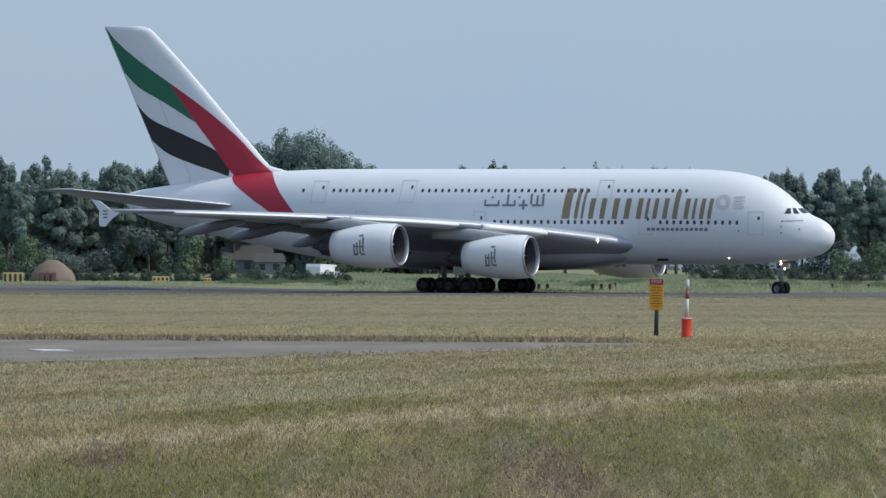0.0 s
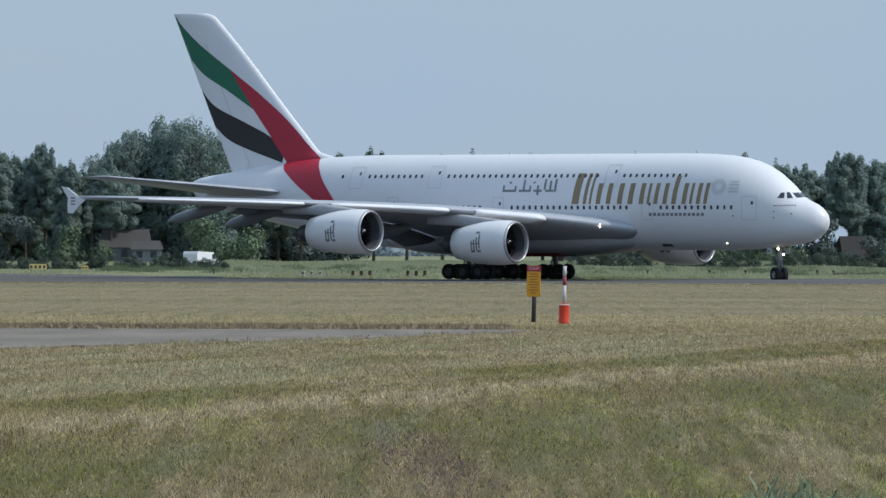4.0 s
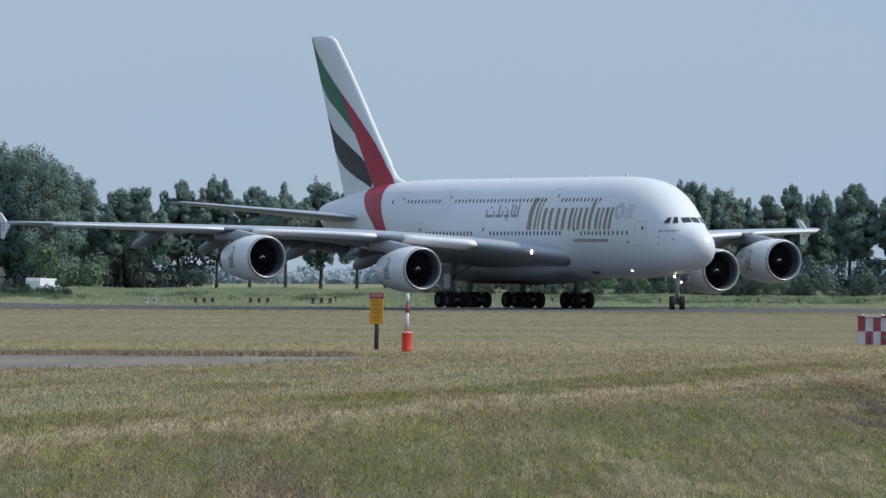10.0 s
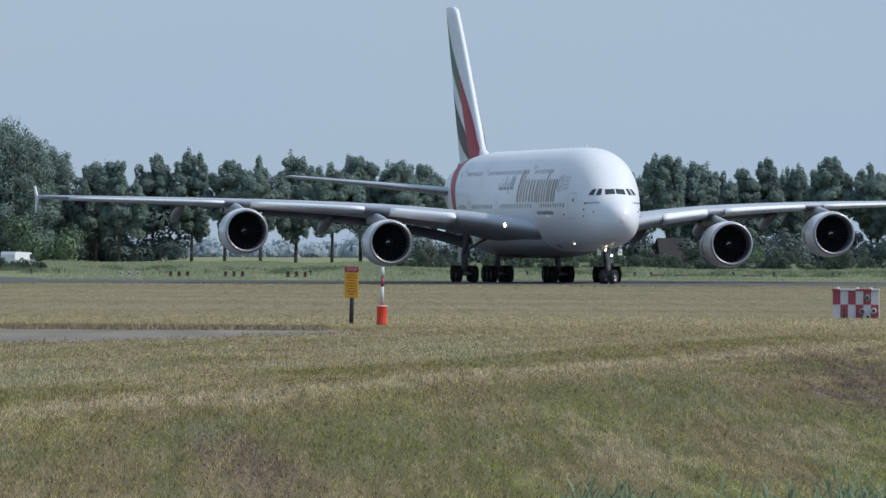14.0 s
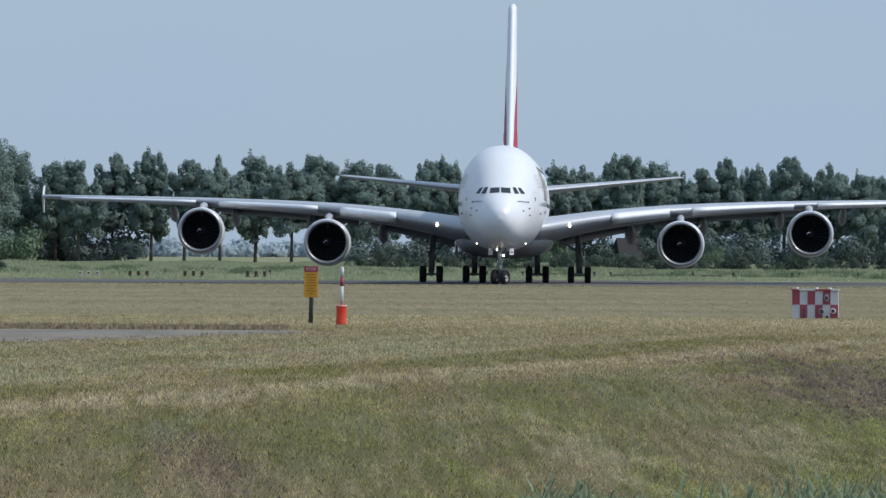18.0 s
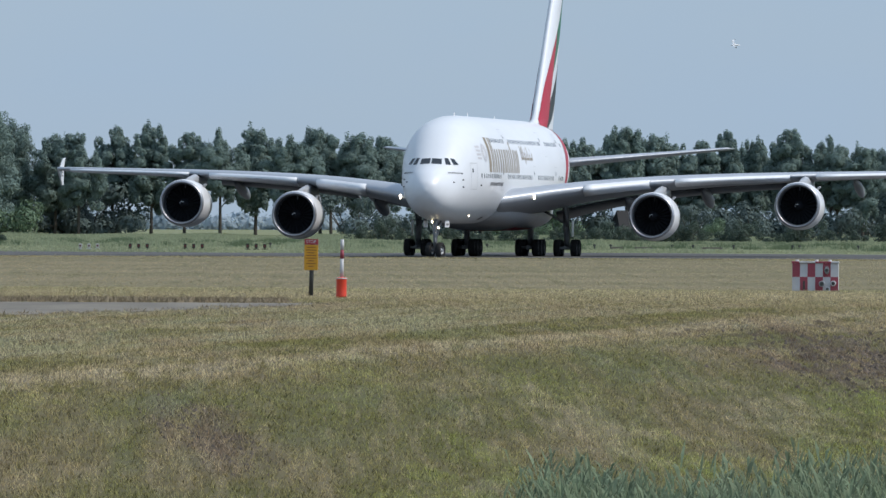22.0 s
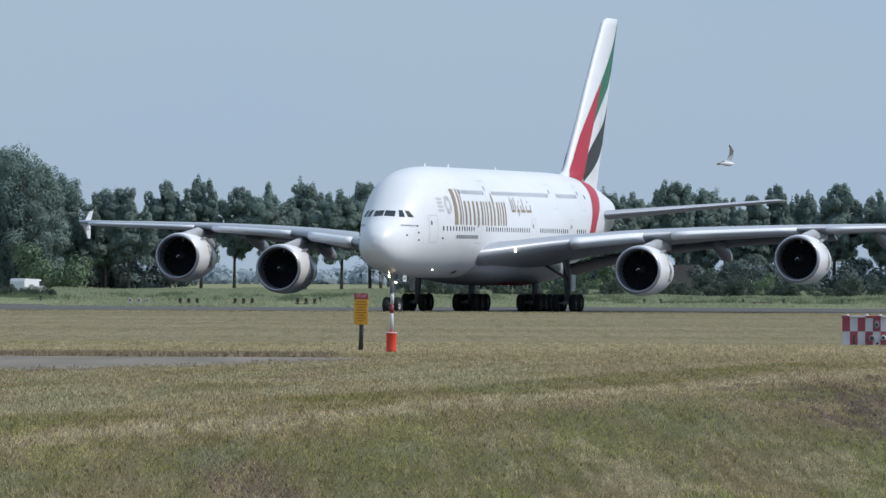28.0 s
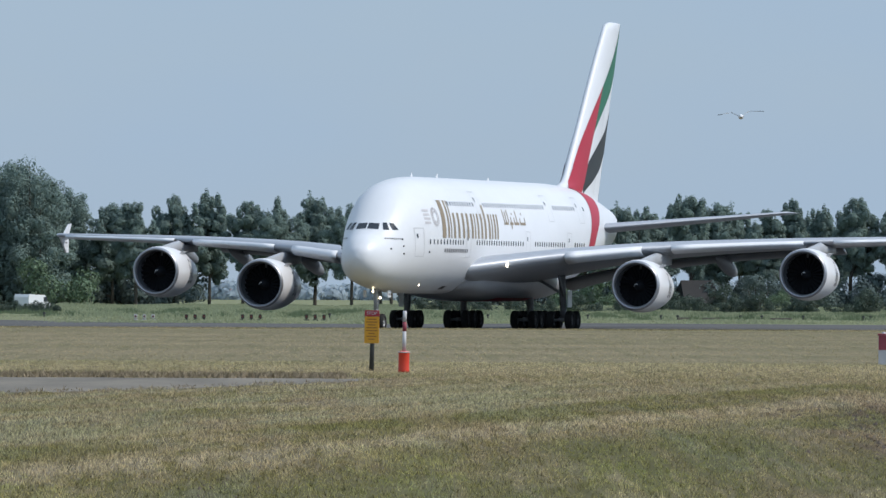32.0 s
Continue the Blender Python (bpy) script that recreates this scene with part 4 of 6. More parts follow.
for side in (1, -1):
    band("green_stripe", [(72.75, 24.3), (71.6, 23.05), (69.4, 21.35), (65.9, 19.1)], [(70.72, 20.05), (69.1, 18.65), (66.3, 17.2), (63.1, 15.4)], side, GREEN, "green painted tail stripe")
    band("red_stripe", [(65.9, 19.12), (62.6, 16.95), (59.5, 14.6), (57.3, 12.55)], [(65.88, 19.08), (63.1, 15.43), (61.4, 13.36), (60.72, 12.5)], side, RED, "red painted tail stripe", across=20)
    band("red_hull_stripe", [(53.3, 8.9), (51.7, 7.15), (50.55, 5.6)], [(56.2, 8.35), (54.15, 7.05), (52.6, 5.6)], side, RED, "red painted stripe on the hull", across=20)
    band("black_stripe", [(69.45, 17.15), (67.8, 15.7), (64.4, 14.3), (61.0, 12.8), (59.5, 11.25)], [(67.85, 13.8), (66.2, 12.6), (63.8, 11.7), (61.0, 10.85), (59.7, 10.45)], side, BLACK, "black painted tail stripe")


# the red paint where the fin stands on the crown
crown_fore = curve_through([7.15, 8.9, 10.0, 10.6, 10.95, 11.6], [51.68, 53.28, 54.2, 54.75, 55.3, 56.4])
crown_aft = curve_through([7.05, 8.35, 9.3, 9.9, 11.3], [54.16, 56.22, 57.7, 58.6, 59.8])
for side in (1, -1):
    vs, fs, na, nb = [], [], 32, 20
    for i in range(na + 1):
        ang = radians(12 + 78 * i / na)
        for j in range(nb + 1):
            s, z = 57.0, 10.7
            for _ in range(8):
                w, zc, up, dn = hull(s)
                z = zc + math.sin(ang) ** (2 / POW) * (up + 0.024)
                s = crown_fore(z) + (crown_aft(z) - crown_fore(z)) * j / nb
            vs.append(P(s, side * math.cos(ang) ** (2 / POW) * (hull(s)[0] + 0.024), z))
    for i in range(na):
        for j in range(nb):
            k = i * (nb + 1) + j
            fs.append((k, k + 1, k + nb + 2, k + nb + 1))
    solid("red_crown_patch", vs, fs, RED, plane, "red paint on the crown below the fin")
    vs, fs, na, nb = [], [], 18, 12
    for z in np.linspace(10.3, 12.8, na + 1):
        fore = max(fin_le(z) + 0.02, np.interp(z, [10.6, 11.6, 14.6], [54.9, 56.3, 59.5]))
        aft = np.interp(z, [9.9, 11.3, 13.36], [58.6, 59.8, 61.4])
        for j in range(nb + 1):
            s = fore + (aft - fore) * j / nb
            vs.append(P(s, side * (fin_half(s, z) + 0.045), z))
    for i in range(na):
        for j in range(nb):
            k = i * (nb + 1) + j
            fs.append((k, k + 1, k + nb + 2, k + nb + 1))
    solid("red_fin_root_patch", vs, fs, RED, plane, "red paint at the root of the fin")


# ---- engines ----
def turned(name, prof, mat, parent, label="", n=40, tilt=0.0):
    """A body of revolution along x from (distance behind the lip, radius)."""
    rows = [[(-x, r * math.cos(2 * math.pi * j / n), r * math.sin(2 * math.pi * j / n)) for j in range(n)] for x, r in prof]
    return rings(name, rows, mat, parent, label, caps=False)


def make_engine(name="engine"):
    eng = turned(name, [(0.18, 1.84), (0.5, 1.91), (1.1, 1.95), (2.0, 1.96), (3.2, 1.90), (4.3, 1.76), (5.4, 1.55), (6.3, 1.36), (6.32, 1.30), (5.6, 1.34), (4.6, 1.40)], COWL, None, "white engine cowling with a bare metal lip")
    turned("inlet_lip", [(0.185, 1.846), (0.10, 1.81), (0.03, 1.76), (0.0, 1.71), (0.02, 1.66), (0.09, 1.615), (0.22, 1.58), (0.34, 1.56)], METAL, eng, "bare metal inlet lip")
    turned("inlet_duct", [(0.335, 1.561), (0.8, 1.54), (1.35, 1.55), (1.5, 1.55)], DUCT, eng, "inlet lining, darkened in colour for the shade inside")
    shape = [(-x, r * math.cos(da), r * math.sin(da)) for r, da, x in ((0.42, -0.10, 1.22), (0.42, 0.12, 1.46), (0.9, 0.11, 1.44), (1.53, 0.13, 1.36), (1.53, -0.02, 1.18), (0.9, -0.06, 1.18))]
    blade = solid("fan_blade", shape, [(0, 1, 2, 5), (5, 2, 3, 4)], FANM, eng, "fan blade, darkened in colour for the inlet's shade")
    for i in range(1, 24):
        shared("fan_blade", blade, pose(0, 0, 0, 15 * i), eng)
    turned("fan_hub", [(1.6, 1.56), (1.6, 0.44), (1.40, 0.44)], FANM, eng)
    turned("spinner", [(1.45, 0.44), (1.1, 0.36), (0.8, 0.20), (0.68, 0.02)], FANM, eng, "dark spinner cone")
    sw = []
    for q in np.linspace(0, 1, 9):
        for w2 in (0.0, 0.30 + 0.25 * (1 - q)):
            r = 0.07 + 0.22 * q
            a = 1.2 + 2.0 * q + w2
            sw.append((-(0.70 + 0.62 * (r - 0.02) - 0.02) + 0.06, r * math.cos(a), r * math.sin(a)))
    solid("spinner_mark", sw, [(2 * i, 2 * i + 1, 2 * i + 3, 2 * i + 2) for i in range(8)], WHITE, eng, "white swirl on the spinner")
    turned("core_exhaust", [(4.6, 1.38), (5.0, 1.02), (6.3, 0.96), (7.6, 0.70), (7.62, 0.62), (7.0, 0.6)], DARKM, eng, "dark metal core exhaust")
    turned("exhaust_plug", [(6.9, 0.52), (7.6, 0.45), (8.6, 0.06)], DARKM, eng, "exhaust cone")
    # strake
    bm = bmesh.new()
    box(bm, -2.9, -1.7, -0.02, 0.02, 0, 0.34, 0.008)
    st = part("strake", bm, COWL, eng, "small white strake")
    st.matrix_local = pose(0, 1.37, 1.37, -45)
    # emblem on both sides: plain bars, set on the cowling
    for side in (1, -1):
        bars = ((2.7, 0.75, 2.86, -0.5), (3.0, 0.5, 3.16, -0.7), (3.3, 0.3, 3.46, -0.8), (3.6, 0.2, 3.76, -0.75), (2.65, -0.62, 3.8, -0.82), (2.8, 1.0, 3.2, 0.82), (2.85, 0.02, 3.7, -0.12))
        for x0, z0, x1, z1 in bars:
            vs, fs, i0 = [], [], 0
            for x in (x0, x1):
                for k in range(5):
                    z = z0 + (z1 - z0) * k / 4
                    r = np.interp(x, [2.0, 3.2, 4.3], [1.96, 1.90, 1.76]) + 0.012
                    vs.append((-x, -side * math.sqrt(r * r - z * z), z))
            for k in range(4):
                fs.append((i0 + k, i0 + k + 1, i0 + 6 + k, i0 + 5 + k))
            solid("emblem_bar", vs, fs, GREYL, eng, "plain grey-brown emblem bar")
    return eng


first = make_engine()
seat = {}
for side in (1, -1):
    for s0, lat, z in ((22.95, 14.6, 3.20), (30.75, 25.45, 4.12)):
        m = pose(REF - s0, -side * lat, z, 0, -1.5, 0)
        if first.parent is None:
            first.parent = plane
            first.matrix_basis = m
            eng = first
        else:
            eng = copy_thing(first, m)
        # pylon
        rows = []
        for u in np.linspace(0, 1, 9):
            s = s0 + 1.6 + 8.0 * u
            top = min(z + 1.95 + 0.9 * u, w_z(lat) + 0.1) if s < w_le(lat) else w_z(lat) - 0.15
            top = max(top, z + 1.7)
            bot = z + 1.2 + 0.35 * u
            hw = 0.28 * math.sin(math.pi * min(0.5, 0.06 + u)) + 0.02
            rows.append([P(s, side * lat + q * hw, zz) for q, zz in ((-1, bot), (-1, top - 0.15), (0, top), (1, top - 0.15), (1, bot))])
        rings("pylon", rows, PYLON, plane, "engine pylon, greyed in colour for the wing's shade")


# ---- landing gear ----
def make_wheel(r, w, hub_mat):
    """A tyre with a hub, axle along y."""
    prof = [(-w * 0.36, r * 0.50), (-w * 0.5, r * 0.66), (-w * 0.5, r * 0.84), (-w * 0.40, r * 0.96), (-w * 0.2, r), (w * 0.2, r), (w * 0.40, r * 0.96), (w * 0.5, r * 0.84), (w * 0.5, r * 0.66), (w * 0.36, r * 0.50)]
    n = 28
    tyre = rings("wheel", [[(q * math.cos(2 * math.pi * j / n), y, q * math.sin(2 * math.pi * j / n)) for j in range(n)] for y, q in prof], RUBBER, None, "black tyre on a grey hub", caps=False)
    hub = [(-w * 0.36, r * 0.5), (-w * 0.30, r * 0.42), (-w * 0.16, r * 0.40), (-w * 0.16, r * 0.16), (-w * 0.42, r * 0.14), (-w * 0.42, 0.01)]
    rings("rim", [[(q * math.cos(2 * math.pi * j / n), y, q * math.sin(2 * math.pi * j / n)) for j in range(n)] for y, q in hub + [(-y, q) for y, q in reversed(hub)]], hub_mat, tyre, "grey wheel rim", caps=False)
    return tyre


WHEELS = []  # wheel, its place on its parent, its radius


def put_wheel(kind, parent, x, y, z, r):
    ob = kind if kind.parent is None else copy_thing(kind, Matrix.Identity(4))
    ob.parent = parent
    ob.matrix_basis = pose(x, y, z)
    WHEELS.append((ob, (x, y, z), r))


big_wheel, nose_wheel = make_wheel(0.70, 0.52, HUBM), make_wheel(0.63, 0.44, GEARM)
steered = new("nose_gear")
steered.parent = plane
tagged(steered, "grey steerable nose gear with lit lamps")
steered.matrix_basis = pose(REF - 5.1, 0, -0.2)
bm = bmesh.new()
rod(bm, (0, 0, 0.63), (0.15, 0, 3.6), 0.16, 0.20, 14)
rod(bm, (0, -0.55, 0.63), (0, 0.55, 0.63), 0.10, n=12)
rod(bm, (-0.1, 0, 1.5), (-1.2, 0, 3.1), 0.08)
rod(bm, (0.16, 0.12, 1.0), (0.36, 0.12, 1.6), 0.05)
rod(bm, (0.36, 0.12, 1.6), (0.14, 0.12, 2.1), 0.05)
part("strut", bm, GEARM, steered, "grey oleo strut", smooth=True)
bm = bmesh.new()
rod(bm, (0.05, -0.25, 2.40), (0.05, 0.40, 2.40), 0.05)
box(bm, 0.0, 0.16, -0.30, -0.04, 2.72, 3.0, 0.03), box(bm, 0.0, 0.16, 0.20, 0.46, 2.26, 2.54, 0.03), box(bm, 0.0, 0.16, -0.16, 0.10, 1.72, 2.0, 0.03)
rod(bm, (0.05, -0.17, 2.35), (0.05, -0.17, 2.8), 0.04), rod(bm, (0.05, -0.03, 1.9), (0.05, -0.03, 2.42), 0.05)
part("lamp_bracket", bm, GEARM, steered)
for y in (-0.92, 0.92):
    bm = bmesh.new()
    box(bm, -0.55, 0.25, y - 0.025, y + 0.025, 2.42, 2.95, 0.02)
    leaf = part("gear_door", bm, WHITE, steered, "white nose gear door with plain dark bars")
    bm = bmesh.new()
    box(bm, -0.40, 0.10, y + math.copysign(0.028, y) - 0.004, y + math.copysign(0.028, y) + 0.004, 2.58, 2.74)
    part("text_bar", bm, GREYL, leaf, "plain dark bar")
for y, z, r in ((-0.17, 2.86, 0.11), (0.33, 2.40, 0.075), (-0.03, 1.86, 0.10)):
    bm = bmesh.new()
    rod(bm, (0.15, y, z), (0.19, y, z), r, r * 0.9, 16)
    part("lamp", bm, LAMPG, steered, "lit taxi lamp")
for y in (-0.42, 0.42):
    put_wheel(nose_wheel, steered, 0, y, 0.63, 0.63)


def main_gear(s, lat, axles, side):
    """A bogie of wheel pairs under one strut."""
    root = new("main_gear")
    root.parent = plane
    root.matrix_basis = pose(REF - s, -lat, -0.14)
    tagged(root, "grey main landing gear bogie")
    bm = bmesh.new()
    lean = 0.9 if abs(lat) > 4 else 0.1
    inward = math.copysign(1, lat)
    rod(bm, (0, 0, 0.8), (0, inward * lean * 0.2, 4.6), 0.24, 0.28, 16)
    rod(bm, (0, 0, 2.6), (0, inward * (2.4 if lean > 0.5 else 0.7), 4.0), 0.11)
    rod(bm, (0.1, 0, 2.4), (1.6, 0, 4.2), 0.10)
    rod(bm, (axles[0] + 0.2, 0, 0.72), (axles[-1] - 0.2, 0, 0.72), 0.17, n=12)
    rod(bm, (-0.2, 0, 0.9), (-0.55, 0, 1.5), 0.07), rod(bm, (-0.55, 0, 1.5), (-0.2, 0, 2.0), 0.07)
    for x in axles:
        rod(bm, (x, -0.75, 0.70), (x, 0.75, 0.70), 0.10, n=12)
    part("strut", bm, GEARM, root, "grey bogie beam and strut", smooth=True)
    for x in axles:
        for y in (-0.70, 0.70):
            put_wheel(big_wheel, root, x, y, 0.70, 0.70)
    if lean > 0.5:
        bm = bmesh.new()
        box(bm, -0.6, 0.6, -inward * 0.45 - 0.03, -inward * 0.45 + 0.03, 1.65, 2.95, 0.03)
        part("gear_door", bm, WHITE, root, "white gear door")


for side in (1, -1):
    main_gear(33.6, side * 6.2, (0.85, -0.85), side)
    main_gear(36.9, side * 2.65, (1.7, 0.0, -1.7), side)
for side in (1, -1):
    bm = bmesh.new()
    bmesh.ops.create_uvsphere(bm, u_segments=16, v_segments=10, radius=1.0, matrix=Matrix.Translation(P(20.55, side * 5.45, 4.68)) @ Matrix.Diagonal((0.05, 0.09, 0.20, 1)))
    part("landing_lamp", bm, LAMPW, plane, "lit landing lamp in the wing root")


# ---- windows, doors and markings of the airliner ----
def tilt_at(s, z):
    """How far the side leans from upright at height z, in degrees."""
    return math.degrees(math.atan2(hull_side(s, z - 0.15) - hull_side(s, z + 0.15), 0.3))


def oval(name, w, h, mat, parent, label):
    n = 14
    vs = [(0.5 * w * math.copysign(abs(math.cos(a)) ** 0.7, math.cos(a)), y, 0.5 * h * math.copysign(abs(math.sin(a)) ** 0.7, math.sin(a)))
          for y in (0.006, -0.004) for a in [2 * math.pi * j / n for j in range(n)]]
    fs = [tuple(range(n - 1, -1, -1)), tuple(range(n, 2 * n))] + [(j, (j + 1) % n, n + (j + 1) % n, n + j) for j in range(n)]
    return solid(name, vs, fs, mat, parent, label, smooth=False)


pane = None
for side in (1, -1):
    for z, runs in ((6.30, ((8.06, 15.3), (19.0, 31.5), (35.0, 43.3), (46.4, 49.2))), (9.13, ((13.0, 19.6), (22.5, 38.9), (41.9, 47.8), (50.9, 50.95)))):
        for a, b in runs:
            k = int(round((b - a) / 0.645))
            for i in range(k + 1):
                s = a + (b - a) * i / max(k, 1)
                y = hull_side(s, z)
                m = Matrix.Translation(P(s, side * (y + 0.004), z)) @ pose(0, 0, 0, -side * tilt_at(s, z))
                if pane is None:
                    pane = oval("cabin_window", 0.27, 0.38, PANEG, plane, "dark cabin window")
                    pane.matrix_local = m
                else:
                    shared("cabin_window", pane, m, plane)


def patch(corners, side, lift, n=5):
    """A small four-sided patch of the side skin, from corners (s, z)."""
    vs, fs = [], []
    c = [np.array(q, float) for q in corners]
    for i in range(n + 1):
        for j in range(n + 1):
            u, v = i / n, j / n
            q = (c[0] * (1 - u) + c[1] * u) * (1 - v) + (c[3] * (1 - u) + c[2] * u) * v
            vs.append(skin(q[0], q[1], side, lift))
    for i in range(n):
        for j in range(n):
            fs.append((i * (n + 1) + j, (i + 1) * (n + 1) + j, (i + 1) * (n + 1) + j + 1, i * (n + 1) + j + 1))
    return vs, fs


def patches(name, quads, side, mat, label, lift=0.014, n=3, parent=plane):
    """One mark made of several patches on the side."""
    vs, fs = [], []
    for q in quads:
        v, f = patch(q, side, lift, n)
        fs += [tuple(i + len(vs) for i in g) for g in f]
        vs += v
    return solid(name, vs, fs, mat, parent, label)


def frame_quads(s0, s1, z0, z1, w):
    return [((s0, z0), (s1, z0), (s1, z0 + w), (s0, z0 + w)), ((s0, z1 - w), (s1, z1 - w), (s1, z1), (s0, z1)),
            ((s0, z0), (s0 + w, z0), (s0 + w, z1), (s0, z1)), ((s1 - w, z0), (s1, z0), (s1, z1), (s1 - w, z1))]


for side in (1, -1):
    for s0, s1, z0, z1 in ((5.73, 7.11, 5.2, 7.3), (16.1, 17.4, 5.2, 7.2), (32.4, 33.6, 5.3, 7.25), (44.2, 45.4, 5.3, 7.25), (20.2, 21.6, 8.1, 10.1), (39.6, 41.1, 8.05, 10.05), (48.5, 50.0, 8.0, 10.0)):
        door = patches("door", frame_quads(s0, s1, z0, z1, 0.055), side, LINE, "white cabin door with a grey outline", n=6)
        patches("door_window", [((s0 + 0.3, z1 - 0.75), (s0 + 0.52, z1 - 0.75), (s0 + 0.52, z1 - 0.45), (s0 + 0.3, z1 - 0.45))], side, PANEG, "small dark door window", parent=door)
    # the name, as plain gold slabs and bars of its size
    lean = 0.13

    def slab_of(s0, s1, z0, z1):
        d0, d1 = lean * (z0 - 6.6) * side, lean * (z1 - 6.6) * side
        return ((s0 - d0, z0), (s1 - d0, z0), (s1 - d1, z1), (s0 - d1, z1))

    for name_bars in (
        [(24.95, 24.0, 6.6, 9.35)], [(23.75, 23.3, 6.6, 9.35), (23.1, 22.8, 6.6, 9.35)],
        [(22.35, 21.75, 6.6, 8.45)], [(21.25, 20.65, 6.6, 8.45)], [(20.05, 19.4, 6.6, 8.45)],
        [(18.9, 18.25, 6.6, 8.45)],
        [(17.7, 17.1, 6.6, 8.45)], [(16.85, 16.5, 6.6, 8.45)],
        [(16.1, 15.6, 6.6, 8.45)], [(15.15, 14.6, 6.6, 8.45)],
        [(14.2, 13.6, 6.6, 9.1)],
        [(13.1, 12.55, 6.6, 8.45)], [(12.3, 11.95, 6.6, 8.45)],
        [(11.6, 11.1, 6.6, 8.45)], [(10.85, 10.4, 6.6, 8.45)],
    ):
        total = sorted(name_bars, key=lambda q: -(abs(q[0] - q[1]) * (q[3] - q[2])))
        quads = []
        for s0, s1, z0, z1 in total:
            if side < 0:
                # read from the other side the name runs the other way along the hull
                s0, s1 = 35.3 - s0, 35.3 - s1
            quads.append(slab_of(s0, s0 + 0.8 * (s1 - s0), z0, z1))
        patches("gold_bar", quads, side, GOLD, "plain upright gold-brown bar on the fuselage side", lift=0.02, n=4)
    script = [(32.6, 31.1, 7.70, 7.90), (30.8, 29.5, 7.70, 7.90), (29.2, 28.3, 7.70, 7.90), (27.9, 27.0, 7.70, 7.90)]
    script += [(32.6, 32.4, 7.9, 8.3), (31.3, 31.1, 7.9, 8.25), (30.4, 30.18, 7.9, 8.8), (29.7, 29.5, 7.9, 8.25), (28.85, 28.62, 7.4, 8.3), (28.1, 27.88, 7.9, 8.85), (27.5, 27.28, 7.9, 8.7), (26.95, 26.72, 7.7, 8.85)]
    script += [(31.95, 31.7, 8.45, 8.62), (29.3, 29.1, 8.45, 8.62)]
    for a, b, z0, z1 in script:
        patches("script_bar", [((a, z0), (b, z0), (b, z1), (a, z1))], side, GREYL if side > 0 else GOLD, "plain bar of a second line of script", lift=0.02, n=2)
    web = [((16.6 - 0.46 * i, 5.55), (16.6 - 0.46 * i - 0.30, 5.55), (16.6 - 0.46 * i - 0.32, 5.82), (16.6 - 0.46 * i - 0.02, 5.82)) for i in range(13)]
    for q in web:
        patches("small_text_bar", [q], side, GREYL, "plain grey bar of small writing", lift=0.02, n=1)
    ring, n = [], 22
    for i in range(n):
        a0, a1 = 2 * math.pi * i / n, 2 * math.pi * (i + 0.72) / n
        for r0, r1 in ((0.33, 0.47), (0.52, 0.70)):
            ring.append(tuple((9.42 + r * math.cos(a), 8.12 + r * math.sin(a)) for a, r in ((a0, r0), (a0, r1), (a1, r1), (a1, r0))))
    patches("ring_emblem", ring, side, SILVER, "plain pale ring emblem", lift=0.02, n=1)
    patches("emblem_bars", [((8.4, z), (7.5, z), (7.5, z + 0.16), (8.4, z + 0.16)) for z in (7.6, 7.9, 8.2, 8.5)], side, SILVER, "plain pale bars beside the ring", lift=0.02, n=2)
    for i in range(8):
        patches("nose_text_bar", [((3.95 - 0.2 * i, 6.42), (3.82 - 0.2 * i, 6.42), (3.82 - 0.2 * i, 6.52), (3.95 - 0.2 * i, 6.52))], side, GREYL, "plain grey bar of small writing", lift=0.02, n=1)
    for s, z in ((4.1, 6.45), (4.15, 5.95), (4.15, 5.4), (7.9, 5.55), (2.6, 5.75)):
        bm = bmesh.new()
        rod(bm, skin(s, z, side, -0.05), skin(s + 0.02, z, side, 0.08), 0.07, 0.05, 8)
        part("sensor", bm, DARKM, plane, "small dark air-data sensor")
    bm = bmesh.new()
    bmesh.ops.create_uvsphere(bm, u_segments=10, v_segments=6, radius=0.075, matrix=Matrix.Translation(skin(9.3, 3.15, side, 0.0)))
    part("side_lamp", bm, LAMPW, plane, "lit runway turn-off lamp")
    patches("air_inlet", [((16.4, 2.85), (15.2, 2.85), (15.2, 3.08), (16.2, 3.08))], side, DARKM, "dark air inlet under the cabin", lift=0.015, n=2)


# cockpit glass
def nose_point(lat, z, lift=0.02):
    """Where the nose has this half width at this height."""
    a, b = 0.2, 9.0
    for _ in range(40):
        m = (a + b) / 2
        if (z < f_top(m)) and hull_side(m, z) > abs(lat):
            b = m
        else:
            a = m
    return P(b - lift, lat * (1 + 0.012), z + 0.01)


for side in (1, -1):
    for c in (((0.05, 7.20), (0.84, 7.15), (0.78, 7.58), (0.05, 7.62)), ((1.14, 7.12), (1.50, 7.11), (1.22, 7.62), (0.96, 7.64)), ((1.66, 7.11), (1.97, 7.12), (1.62, 7.57), (1.36, 7.62))):
        vs, fs, n = [], [], 6
        c = [np.array(q) for q in c]
        for i in range(n + 1):
            for j in range(n + 1):
                u, v = i / n, j / n
                q = (c[0] * (1 - u) + c[1] * u) * (1 - v) + (c[3] * (1 - u) + c[2] * u) * v
                vs.append(nose_point(side * q[0], q[1]))
        for i in range(n):
            for j in range(n):
                fs.append((i * (n + 1) + j, (i + 1) * (n + 1) + j, (i + 1) * (n + 1) + j + 1, i * (n + 1) + j + 1))
        solid("cockpit_window", vs, fs, GLASSD, plane, "dark cockpit window")

